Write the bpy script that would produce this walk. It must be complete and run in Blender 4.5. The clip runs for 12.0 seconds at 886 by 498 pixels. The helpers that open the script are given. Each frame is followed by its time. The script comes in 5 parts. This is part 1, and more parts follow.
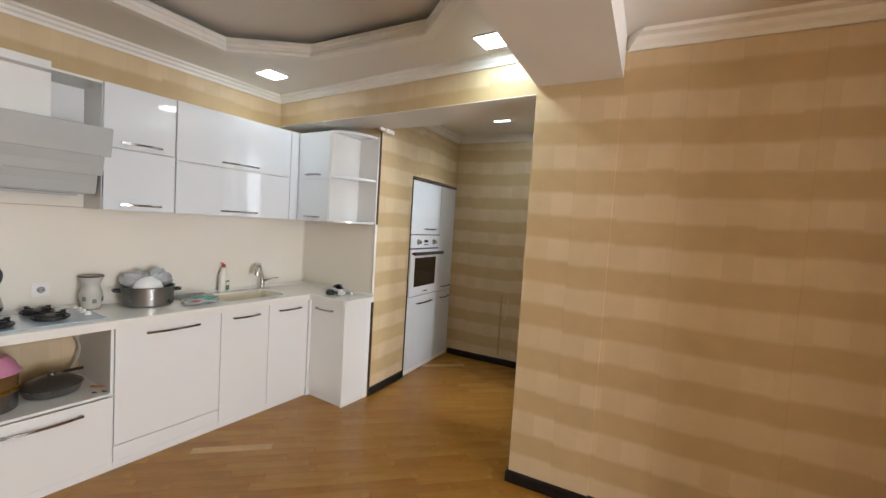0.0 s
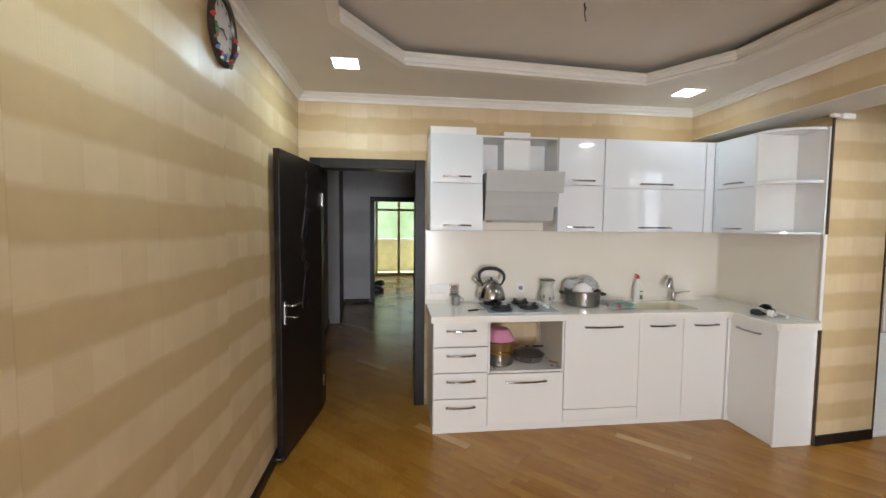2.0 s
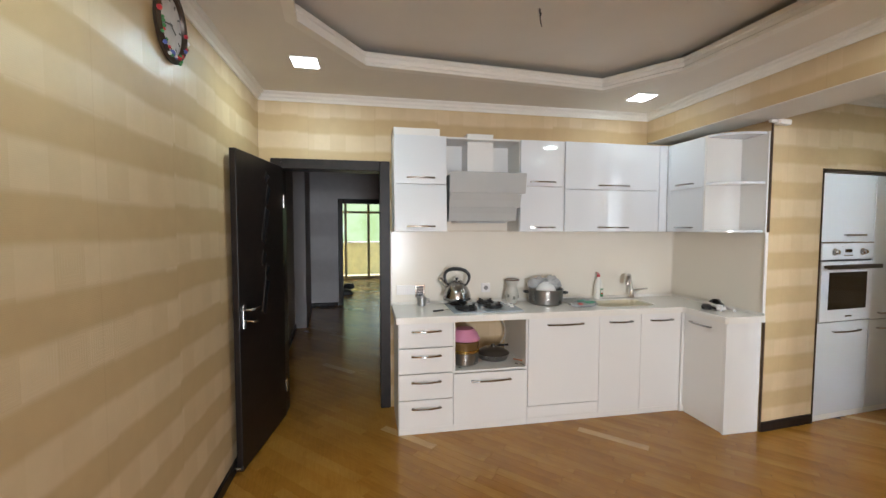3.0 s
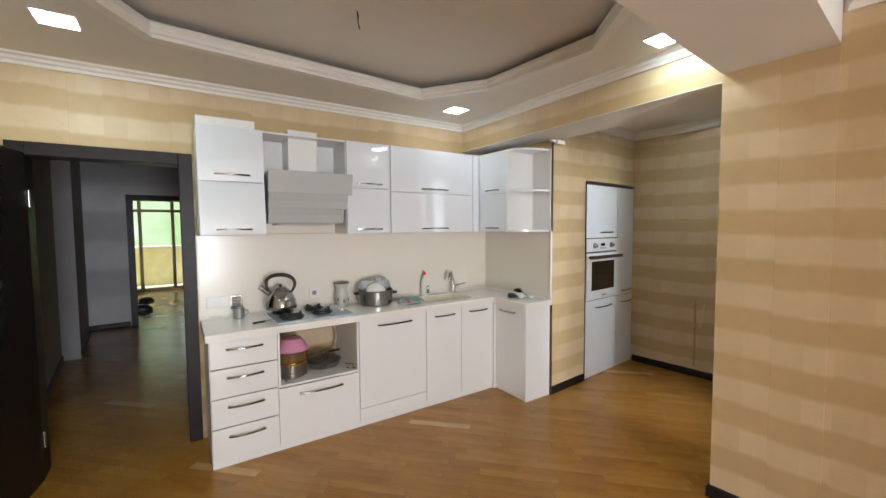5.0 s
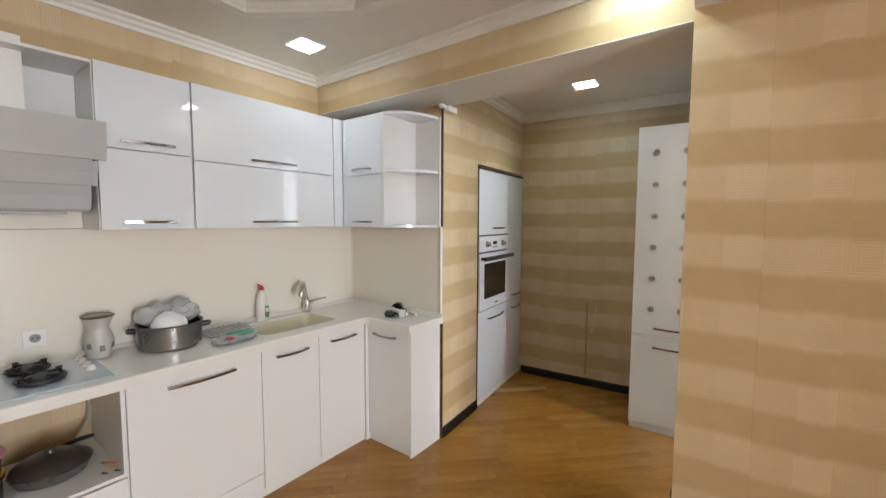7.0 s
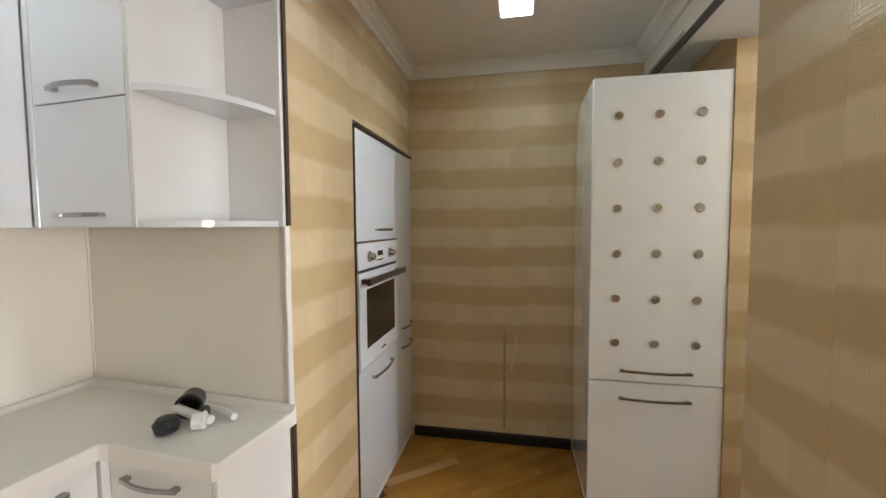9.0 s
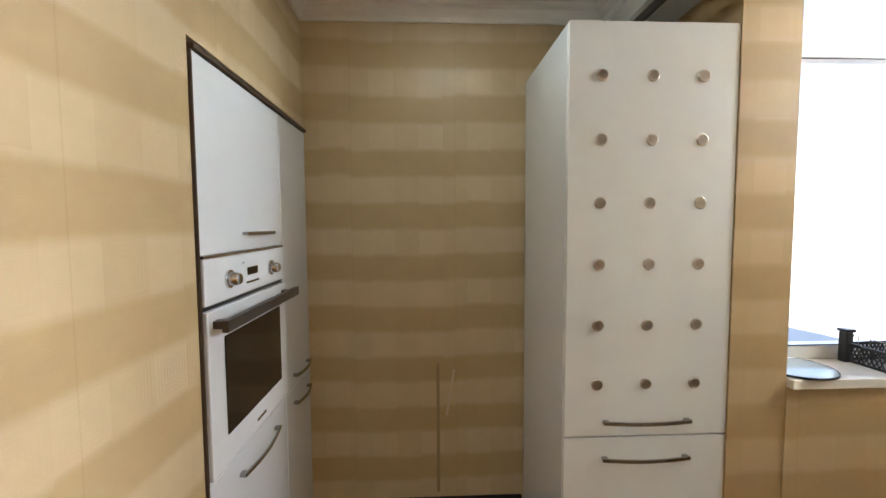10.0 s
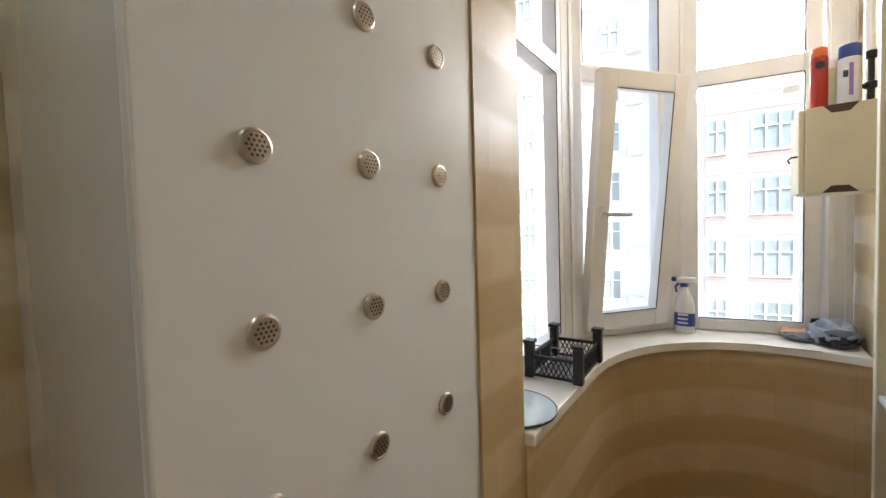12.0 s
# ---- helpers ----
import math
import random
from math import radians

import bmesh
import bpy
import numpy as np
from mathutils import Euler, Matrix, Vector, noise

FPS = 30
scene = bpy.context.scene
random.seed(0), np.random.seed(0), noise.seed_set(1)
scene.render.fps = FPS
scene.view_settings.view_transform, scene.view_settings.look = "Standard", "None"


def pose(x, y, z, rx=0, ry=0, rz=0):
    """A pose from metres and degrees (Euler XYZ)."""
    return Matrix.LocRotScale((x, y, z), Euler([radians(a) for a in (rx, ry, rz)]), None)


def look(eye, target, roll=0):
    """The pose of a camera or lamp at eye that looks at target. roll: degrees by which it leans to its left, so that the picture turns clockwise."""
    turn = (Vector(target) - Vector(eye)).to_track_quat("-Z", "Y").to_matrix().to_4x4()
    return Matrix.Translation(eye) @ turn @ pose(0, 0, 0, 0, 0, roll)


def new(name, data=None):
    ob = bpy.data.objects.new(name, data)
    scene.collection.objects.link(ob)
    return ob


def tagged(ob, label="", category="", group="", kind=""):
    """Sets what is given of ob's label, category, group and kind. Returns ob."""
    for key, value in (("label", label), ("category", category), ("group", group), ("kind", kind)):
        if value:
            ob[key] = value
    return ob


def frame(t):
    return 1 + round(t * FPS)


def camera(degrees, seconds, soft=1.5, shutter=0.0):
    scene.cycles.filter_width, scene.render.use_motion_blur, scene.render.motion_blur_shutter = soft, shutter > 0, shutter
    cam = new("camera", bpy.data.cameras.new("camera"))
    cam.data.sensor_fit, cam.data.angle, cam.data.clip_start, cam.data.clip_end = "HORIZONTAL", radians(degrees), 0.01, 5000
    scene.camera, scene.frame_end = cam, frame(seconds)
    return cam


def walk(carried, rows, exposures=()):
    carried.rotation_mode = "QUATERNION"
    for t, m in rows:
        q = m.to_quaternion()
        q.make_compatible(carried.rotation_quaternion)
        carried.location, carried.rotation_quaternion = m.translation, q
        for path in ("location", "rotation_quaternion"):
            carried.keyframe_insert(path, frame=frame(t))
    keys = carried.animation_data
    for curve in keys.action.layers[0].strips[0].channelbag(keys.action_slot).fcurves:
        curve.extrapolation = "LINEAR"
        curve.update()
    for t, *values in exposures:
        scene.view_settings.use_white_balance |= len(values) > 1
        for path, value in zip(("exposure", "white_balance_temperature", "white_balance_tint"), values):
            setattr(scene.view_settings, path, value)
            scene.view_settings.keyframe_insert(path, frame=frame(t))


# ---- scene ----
cam = camera(95.6, 12.0)
PATH = [
    (0, (0.223, 0.29, 1.557), (-0.684, 2.068, 1.438), 3.6),
    (0.5, (0.207, 0.098, 1.526), (-1.277, 1.435, 1.422), 2.8),
    (1, (0.251, -0.052, 1.552), (-1.525, 0.86, 1.432), 1.9),
    (1.5, (0.279, -0.084, 1.563), (-1.629, 0.503, 1.444), 1.0),
    (2, (0.317, -0.071, 1.566), (-1.637, 0.339, 1.447), 0.5),
    (2.5, (0.327, -0.055, 1.556), (-1.625, 0.368, 1.447), 0.2),
    (3, (0.341, -0.014, 1.554), (-1.581, 0.529, 1.448), 0.1),
    (5, (0.353, 0.05, 1.577), (-1.203, 1.303, 1.464), -0.4),
    (5.5, (0.248, 0.146, 1.567), (-1.198, 1.522, 1.441), -0.3),
    (6, (0.095, 0.365, 1.575), (-1.255, 1.834, 1.437), -0.1),
    (6.5, (-0.151, 0.581, 1.585), (-1.359, 2.168, 1.431), 0.1),
    (7, (-0.411, 0.758, 1.576), (-1.458, 2.455, 1.429), 0.2),
    (7.2, (-0.476, 0.868, 1.589), (-1.469, 2.596, 1.425), 0.1),
    (9, (-1.115, 1.895, 1.523), (-1.492, 3.856, 1.406), -0.3),
    (9.5, (-1.198, 2.257, 1.516), (-1.364, 4.247, 1.398), -0.4),
    (10, (-1.274, 2.591, 1.529), (-1.189, 4.585, 1.406), -0.3),
    (10.5, (-1.227, 2.932, 1.48), (-0.865, 4.897, 1.386), -0.4),
    (11, (-1.108, 3.219, 1.496), (-0.399, 5.086, 1.401), -1.2),
    (11.5, (-1.045, 3.45, 1.517), (0.163, 5.043, 1.437), -1.5),
    (12, (-0.904, 3.568, 1.494), (0.718, 4.735, 1.409), -1.7),
]
walk(cam, [(t, look(eye, target, roll)) for t, eye, target, roll in PATH], [(0.0, 2.18, 6080, 10), (7.2, 2.18, 6080, 10), (9.0, 2.2, 6300, 10), (10.0, 2.24, 6350, 10), (11.0, 2.20, 6400, 10), (11.5, 1.92, 6450, 10), (12.0, 1.70, 6550, 10)])

# ---- light ----
world = bpy.data.worlds.new("world")
scene.world = world
world.use_nodes = True
wn = world.node_tree
sky = wn.nodes.new("ShaderNodeTexSky")
sky.sky_type, sky.sun_disc = 'NISHITA', False
sky.sun_elevation, sky.sun_rotation = radians(54), radians(200)
wn.nodes["Background"].inputs["Strength"].default_value = 0.15
wn.links.new(sky.outputs["Color"], wn.nodes["Background"].inputs["Color"])


def lamp_area(name, m, sx, sy, watts, colour):
    data = bpy.data.lights.new(name, "AREA")
    data.shape, data.size, data.size_y = "RECTANGLE", sx, sy
    data.energy, data.color = watts, colour
    ob = new(name, data)
    ob.matrix_world = m
    return ob


sun = bpy.data.lights.new("sun", "SUN")
sun.energy, sun.angle, sun.color = 4.0, radians(0.6), (1.0, 0.95, 0.86)
sun_ob = new("sun", sun)
sun_ob.matrix_world = look((0, 0, 20), (3.5, 9.5, 6.0))

# ---- materials ----


def nodes_of(name):
    m = bpy.data.materials.new(name)
    m.use_nodes = True
    nt = m.node_tree
    return m, nt, nt.nodes["Principled BSDF"]


def ramp(nt, src, stops):
    r = nt.nodes.new("ShaderNodeValToRGB")
    e = r.color_ramp.elements
    while len(e) < len(stops):
        e.new(0.5)
    for el, (p, c) in zip(e, stops):
        el.position, el.color = p, (*c, 1)
    nt.links.new(src, r.inputs["Fac"])
    return r.outputs["Color"]


def tex(nt, scale, detail=4.0, rough=0.55, vec=None, dist=0.0):
    n = nt.nodes.new("ShaderNodeTexNoise")
    n.inputs["Scale"].default_value, n.inputs["Detail"].default_value = scale, detail
    n.inputs["Roughness"].default_value, n.inputs["Distortion"].default_value = rough, dist
    if vec is None:
        vec = nt.nodes.new("ShaderNodeTexCoord").outputs["Object"]
    nt.links.new(vec, n.inputs["Vector"])
    return n.outputs["Fac"]


def math_node(nt, op, a, b=None):
    n = nt.nodes.new("ShaderNodeMath")
    n.operation = op
    for i, v in enumerate((a, b)):
        if v is None:
            continue
        if isinstance(v, (int, float)):
            n.inputs[i].default_value = v
        else:
            nt.links.new(v, n.inputs[i])
    return n.outputs[0]


def mix_rgb(nt, fac, a, b, mode="MIX"):
    n = nt.nodes.new("ShaderNodeMix")
    n.data_type, n.blend_type = "RGBA", mode
    for i, v in ((0, fac), (6, a), (7, b)):
        if isinstance(v, (int, float)):
            n.inputs[i].default_value = v
        elif isinstance(v, tuple):
            n.inputs[i].default_value = (*v, 1)
        else:
            nt.links.new(v, n.inputs[i])
    return n.outputs[2]


def bump(nt, bsdf, height, strength=0.2, dist=0.01):
    b = nt.nodes.new("ShaderNodeBump")
    b.inputs["Strength"].default_value, b.inputs["Distance"].default_value = strength, dist
    nt.links.new(height, b.inputs["Height"])
    nt.links.new(b.outputs["Normal"], bsdf.inputs["Normal"])


def plain(name, colour, rough=0.5, metal=0.0, vary=0.08, scale=6.0, grain=0.05, coat=0.0, bumpy=120.0, spec=0.5):
    """A plain surface with soft blotches, fine grain and a little uneven gloss."""
    m, nt, b = nodes_of(name)
    f = tex(nt, scale, 5)
    dark = tuple(c * (1 - vary) for c in colour)
    light = tuple(min(1, c * (1 + vary * 0.6)) for c in colour)
    nt.links.new(ramp(nt, f, ((0.3, dark), (0.7, light))), b.inputs["Base Color"])
    g = tex(nt, scale * 3, 3)
    r = nt.nodes.new("ShaderNodeMapRange")
    r.inputs["To Min"].default_value, r.inputs["To Max"].default_value = rough * (1 - min(0.15, vary)), min(1, rough * (1 + min(0.15, vary)))
    nt.links.new(g, r.inputs["Value"])
    nt.links.new(r.outputs[0], b.inputs["Roughness"])
    b.inputs["Metallic"].default_value, b.inputs["Coat Weight"].default_value = metal, coat
    b.inputs["Coat Roughness"].default_value = 0.05
    b.inputs["Specular IOR Level"].default_value = spec
    if grain:
        bump(nt, b, tex(nt, bumpy, 2), grain, 0.004)
    return m


def wallpaper_material(name, a, b2, period=0.267, shift=-0.054, satin=0.33, turn=1.0, relief=0.22):
    """Striped satin wallpaper: pearly bands of woven blocks between matt bands, hung in strips half a metre wide."""
    m, nt, b = nodes_of(name)
    tc = nt.nodes.new("ShaderNodeTexCoord").outputs["Object"]
    sep = nt.nodes.new("ShaderNodeSeparateXYZ")
    nt.links.new(tc, sep.inputs[0])
    along = math_node(nt, "ADD", sep.outputs[0], math_node(nt, "MULTIPLY", sep.outputs[1], turn))
    side = period * 0.5
    # every hung strip sits a little higher or lower than its neighbour
    strip_at = math_node(nt, "MULTIPLY", math_node(nt, "ADD", along, 0.17), 1 / 0.53)
    strip = nt.nodes.new("ShaderNodeTexWhiteNoise")
    strip.noise_dimensions = "1D"
    nt.links.new(math_node(nt, "FLOOR", strip_at), strip.inputs["W"])
    slip = math_node(nt, "MULTIPLY", math_node(nt, "SUBTRACT", strip.outputs["Value"], 0.5), 0.022)
    height = math_node(nt, "ADD", math_node(nt, "ADD", sep.outputs[2], shift), slip)
    # blocks along each band; their upper and lower edges step up and down
    along_s = math_node(nt, "MULTIPLY", along, 1 / (side * 0.93))
    row = math_node(nt, "FLOOR", math_node(nt, "MULTIPLY", height, 1 / period))
    comb = nt.nodes.new("ShaderNodeCombineXYZ")
    nt.links.new(math_node(nt, "FLOOR", along_s), comb.inputs[0])
    nt.links.new(row, comb.inputs[1])
    wh = nt.nodes.new("ShaderNodeTexWhiteNoise")
    nt.links.new(comb.outputs[0], wh.inputs["Vector"])
    step = math_node(nt, "MULTIPLY", math_node(nt, "SUBTRACT", wh.outputs["Value"], 0.5), 0.22)
    ph = math_node(nt, "MULTIPLY", height, 2 * math.pi / period)
    w = math_node(nt, "SINE", math_node(nt, "ADD", math_node(nt, "ADD", ph, step), math_node(nt, "MULTIPLY", tex(nt, 1.2, 2, vec=tc), 0.4)))
    band = nt.nodes.new("ShaderNodeMapRange")
    band.interpolation_type = "SMOOTHSTEP"
    band.inputs["From Min"].default_value, band.inputs["From Max"].default_value = -0.38, 0.38
    nt.links.new(w, band.inputs["Value"])
    odd = math_node(nt, "FRACT", math_node(nt, "MULTIPLY", math_node(nt, "FLOOR", along_s), 0.5))
    blk = math_node(nt, "ADD", math_node(nt, "MULTIPLY", wh.outputs["Value"], 0.26), math_node(nt, "ADD", math_node(nt, "MULTIPLY", odd, 0.36), 0.56))
    # some blocks carry a fret of nested squares
    fx = math_node(nt, "ABSOLUTE", math_node(nt, "SUBTRACT", math_node(nt, "FRACT", along_s), 0.5))
    fz = math_node(nt, "ABSOLUTE", math_node(nt, "SUBTRACT", math_node(nt, "FRACT", math_node(nt, "MULTIPLY", height, 1 / side)), 0.5))
    fret = math_node(nt, "SINE", math_node(nt, "MULTIPLY", math_node(nt, "MAXIMUM", fx, fz), 75.0))
    has = math_node(nt, "GREATER_THAN", math_node(nt, "FRACT", math_node(nt, "MULTIPLY", wh.outputs["Value"], 7.3)), 0.45)
    fret = math_node(nt, "MULTIPLY", math_node(nt, "MULTIPLY", fret, has), band.outputs[0])
    strength = math_node(nt, "ADD", math_node(nt, "MULTIPLY", band.outputs[0], blk), math_node(nt, "MULTIPLY", fret, 0.02))
    weave = nt.nodes.new("ShaderNodeTexWave")
    weave.bands_direction = "Z"
    weave.inputs["Scale"].default_value, weave.inputs["Distortion"].default_value = 55, 1.5
    nt.links.new(tc, weave.inputs["Vector"])
    colour = mix_rgb(nt, strength, b2, a)
    fine = ramp(nt, tex(nt, 9, 6, vec=tc), ((0.3, (0.92, 0.92, 0.92)), (0.7, (1, 1, 1))))
    broad = ramp(nt, tex(nt, 0.9, 3, vec=tc), ((0.35, (0.93, 0.92, 0.90)), (0.65, (1, 1, 1))))
    # butt joint between strips
    seam_d = math_node(nt, "ABSOLUTE", math_node(nt, "SUBTRACT", math_node(nt, "FRACT", strip_at), 0.5))
    seam = ramp(nt, seam_d, ((0.0, (1, 1, 1)), (0.4955, (1, 1, 1)), (0.498, (0.90, 0.88, 0.85))))
    papered = mix_rgb(nt, 1.0, mix_rgb(nt, 1.0, mix_rgb(nt, 1.0, colour, fine, "MULTIPLY"), broad, "MULTIPLY"), seam, "MULTIPLY")
    nt.links.new(papered, b.inputs["Base Color"])
    rr = nt.nodes.new("ShaderNodeMapRange")
    rr.inputs["To Min"].default_value, rr.inputs["To Max"].default_value = 0.55, satin
    nt.links.new(strength, rr.inputs["Value"])
    nt.links.new(rr.outputs[0], b.inputs["Roughness"])
    h = math_node(nt, "ADD", math_node(nt, "MULTIPLY", fret, 0.28), math_node(nt, "ADD", math_node(nt, "MULTIPLY", weave.outputs["Fac"], 0.3), tex(nt, 240, 2, vec=tc)))
    bump(nt, b, h, relief, 0.003)
    return m


def plank_material():
    m, nt, b = nodes_of("parquet")
    tc = nt.nodes.new("ShaderNodeTexCoord").outputs["Object"]
    mp = nt.nodes.new("ShaderNodeMapping")
    mp.inputs["Scale"].default_value = (2.2, 30, 8)
    nt.links.new(tc, mp.inputs["Vector"])
    info = nt.nodes.new("ShaderNodeObjectInfo")
    geo = nt.nodes.new("ShaderNodeNewGeometry")
    rnd = math_node(nt, "FRACT", math_node(nt, "ADD", info.outputs["Random"], geo.outputs["Random Per Island"]))
    tone = ramp(nt, rnd, ((0.0, (0.335, 0.150, 0.022)), (0.25, (0.365, 0.168, 0.026)), (0.6, (0.39, 0.184, 0.030)), (0.9, (0.415, 0.203, 0.036)), (0.982, (0.425, 0.21, 0.04)), (0.99, (0.56, 0.34, 0.13))))
    grain = ramp(nt, tex(nt, 3.0, 6, 0.65, vec=mp.outputs[0], dist=0.8), ((0.25, (0.82, 0.79, 0.74)), (0.75, (1.06, 1.05, 1.02))))
    wear = ramp(nt, tex(nt, 1.6, 5), ((0.32, (0.70, 0.66, 0.60)), (0.5, (0.96, 0.95, 0.93)), (0.68, (1.08, 1.08, 1.08))))
    c = mix_rgb(nt, 1.0, mix_rgb(nt, 1.0, tone, grain, "MULTIPLY"), wear, "MULTIPLY")
    nt.links.new(c, b.inputs["Base Color"])
    r = nt.nodes.new("ShaderNodeMapRange")
    r.inputs["To Min"].default_value, r.inputs["To Max"].default_value = 0.12, 0.34
    nt.links.new(tex(nt, 2.0, 6), r.inputs["Value"])
    nt.links.new(r.outputs[0], b.inputs["Roughness"])
    b.inputs["Specular IOR Level"].default_value = 0.5
    bump(nt, b, tex(nt, 5, 3, vec=mp.outputs[0]), 0.08, 0.003)
    return m


def glow(name, colour, strength):
    m, nt, b = nodes_of(name)
    b.inputs["Base Color"].default_value = (*colour, 1)
    b.inputs["Emission Color"].default_value, b.inputs["Emission Strength"].default_value = (*colour, 1), strength
    return m


def glass_material(name, tint=(1, 1, 1)):
    m, nt, b = nodes_of(name)
    b.inputs["Base Color"].default_value = (*tint, 1)
    b.inputs["Roughness"].default_value, b.inputs["Transmission Weight"].default_value = 0.0, 1.0
    b.inputs["IOR"].default_value = 1.02
    return m


PAPER = wallpaper_material("wallpaper_striped", (0.66, 0.515, 0.328), (0.52, 0.375, 0.198), satin=0.3)
# same paper in the bay, with warm bounce light mixed into its orange
WARM_BAYPAPER = wallpaper_material("wallpaper_bay_warm_lit", (0.66, 0.495, 0.285), (0.53, 0.37, 0.18), satin=0.34, turn=-1.0, relief=0.13)
PLANK = plank_material()
PLASTER = plain("ceiling_paint", (0.74, 0.71, 0.66), 0.75, vary=0.04, scale=2)
STUCCO = plain("crown_paint", (0.79, 0.765, 0.72), 0.55, vary=0.04)
GLOSS = plain("white_gloss_front", (0.75, 0.78, 0.825), 0.05, vary=0.01, scale=2, grain=0, coat=1.0)
SATIN = plain("white_satin_front", (0.80, 0.79, 0.775), 0.22, vary=0.012, scale=1.5, grain=0)
CARCASS = plain("white_board", (0.74, 0.735, 0.72), 0.4, vary=0.02, grain=0)
STONE = plain("white_worktop", (0.81, 0.785, 0.74), 0.16, vary=0.02, scale=30, grain=0)
SPLASH = plain("cream_glossy_panel", (0.80, 0.755, 0.67), 0.2, vary=0.015, scale=2, grain=0)
CHROME = plain("brushed_chrome", (0.62, 0.61, 0.60), 0.16, 1.0, vary=0.05, scale=20, grain=0.02)
STEEL = plain("polished_steel", (0.56, 0.55, 0.54), 0.18, 1.0, vary=0.08, scale=12, grain=0.02)
GREYHOOD = plain("hood_grey_glass", (0.47, 0.485, 0.49), 0.16, vary=0.03, coat=0.3, grain=0.01)
DARKWOOD = plain("wenge_wood", (0.016, 0.0115, 0.010), 0.38, vary=0.35, scale=14, grain=0.04, spec=0.2)
BLACK = plain("black_iron", (0.018, 0.017, 0.018), 0.45, vary=0.2)
BLACKPLASTIC = plain("black_plastic", (0.02, 0.02, 0.022), 0.35, vary=0.15)
OVENGLASS = plain("dark_oven_glass", (0.016, 0.011, 0.008), 0.06, vary=0.1, grain=0.0)
OVENWHITE = plain("oven_enamel", (0.72, 0.73, 0.76), 0.2, vary=0.02)
PVC = plain("white_pvc", (0.80, 0.775, 0.765), 0.3, vary=0.03)
SILLSTONE = plain("sill_stone", (0.80, 0.75, 0.67), 0.25, vary=0.05, scale=12)
GLASS = glass_material("window_glass")
LED = glow("led_panel_glow", (0.90, 0.96, 1.0), 4)
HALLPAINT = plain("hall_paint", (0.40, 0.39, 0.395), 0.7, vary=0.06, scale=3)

# ---- building helpers ----


def box(bm, x0, y0, z0, x1, y1, z1, m=None):
    co = [(x, y, z) for z in (z0, z1) for y in (y0, y1) for x in (x0, x1)]
    vs = [bm.verts.new(Vector(c) if m is None else m @ Vector(c)) for c in co]
    for f in ((0, 2, 3, 1), (4, 5, 7, 6), (0, 1, 5, 4), (2, 6, 7, 3), (0, 4, 6, 2), (1, 3, 7, 5)):
        bm.faces.new([vs[i] for i in f])
    return vs


def bevelled(x0, y0, z0, x1, y1, z1, r=0.002, seg=2):
    bm = bmesh.new()
    box(bm, x0, y0, z0, x1, y1, z1)
    r = min(r, 0.45 * min(abs(x1 - x0), abs(y1 - y0), abs(z1 - z0)))
    bmesh.ops.bevel(bm, geom=bm.edges[:], offset=r, segments=seg, profile=0.5, affect="EDGES")
    return bm


def prism(bm, pts, z0, z1):
    lo = [bm.verts.new((x, y, z0)) for x, y in pts]
    hi = [bm.verts.new((x, y, z1)) for x, y in pts]
    n = len(pts)
    bm.faces.new(lo[::-1])
    bm.faces.new(hi)
    for i in range(n):
        j = (i + 1) % n
        bm.faces.new((lo[i], lo[j], hi[j], hi[i]))


def lathe(profile, n=32, bm=None, cap=True):
    bm = bm or bmesh.new()
    rings = []
    for r, z in profile:
        rings.append([bm.verts.new((r * math.cos(2 * math.pi * i / n), r * math.sin(2 * math.pi * i / n), z)) for i in range(n)])
    for a, b in zip(rings, rings[1:]):
        for i in range(n):
            j = (i + 1) % n
            bm.faces.new((a[i], a[j], b[j], b[i]))
    if cap:
        bm.faces.new(rings[0][::-1])
        bm.faces.new(rings[-1])
    return bm


def tube(bm, pts, r, n=10):
    """A round bar through pts; r may be a list."""
    pts = [Vector(p) for p in pts]
    rings, up = [], None
    for i, p in enumerate(pts):
        d = (pts[min(i + 1, len(pts) - 1)] - pts[max(i - 1, 0)]).normalized()
        if up is None:
            up = d.orthogonal().normalized()
        up = (up - d * up.dot(d)).normalized()
        side = d.cross(up)
        rr = r[i] if isinstance(r, (list, tuple)) else r
        rings.append([bm.verts.new(p + (up * math.cos(2 * math.pi * k / n) + side * math.sin(2 * math.pi * k / n)) * rr) for k in range(n)])
    for a, b in zip(rings, rings[1:]):
        for k in range(n):
            j = (k + 1) % n
            bm.faces.new((a[k], a[j], b[j], b[k]))
    bm.faces.new(rings[0][::-1])
    bm.faces.new(rings[-1])
    return bm


def mesh_from(bm, name, material, smooth=False):
    bmesh.ops.recalc_face_normals(bm, faces=bm.faces[:])
    me = bpy.data.meshes.new(name)
    bm.to_mesh(me)
    bm.free()
    me.materials.append(material)
    if smooth:
        me.shade_smooth()
        me.set_sharp_from_angle(angle=radians(40))
    return me


def part(name, bm, material, parent, label="", at=None, smooth=False):
    ob = new(name, mesh_from(bm, name, material, smooth))
    ob.parent = parent
    if at is not None:
        ob.matrix_basis = at
    if label:
        ob["label"] = label
    return ob


def structure(name, bm, material, label, category, m=None, smooth=False):
    ob = new(name, mesh_from(bm, name, material, smooth))
    if m is not None:
        ob.matrix_basis = m
    return tagged(ob, label, category, kind="structure")


def thing(name, m, label, category, group=""):
    ob = new(name)
    ob.empty_display_size = 0.1
    ob.matrix_basis = m
    return tagged(ob, label, category, group)


# The kitchen end stands five degrees off the alcove: K maps (out of the back wall, along it, up) into the room.
K = pose(-3.11, 0, 0, 0, 0, -5.17)


def kw(u, v):
    p = K @ Vector((u, v, 0))
    return (p.x, p.y)


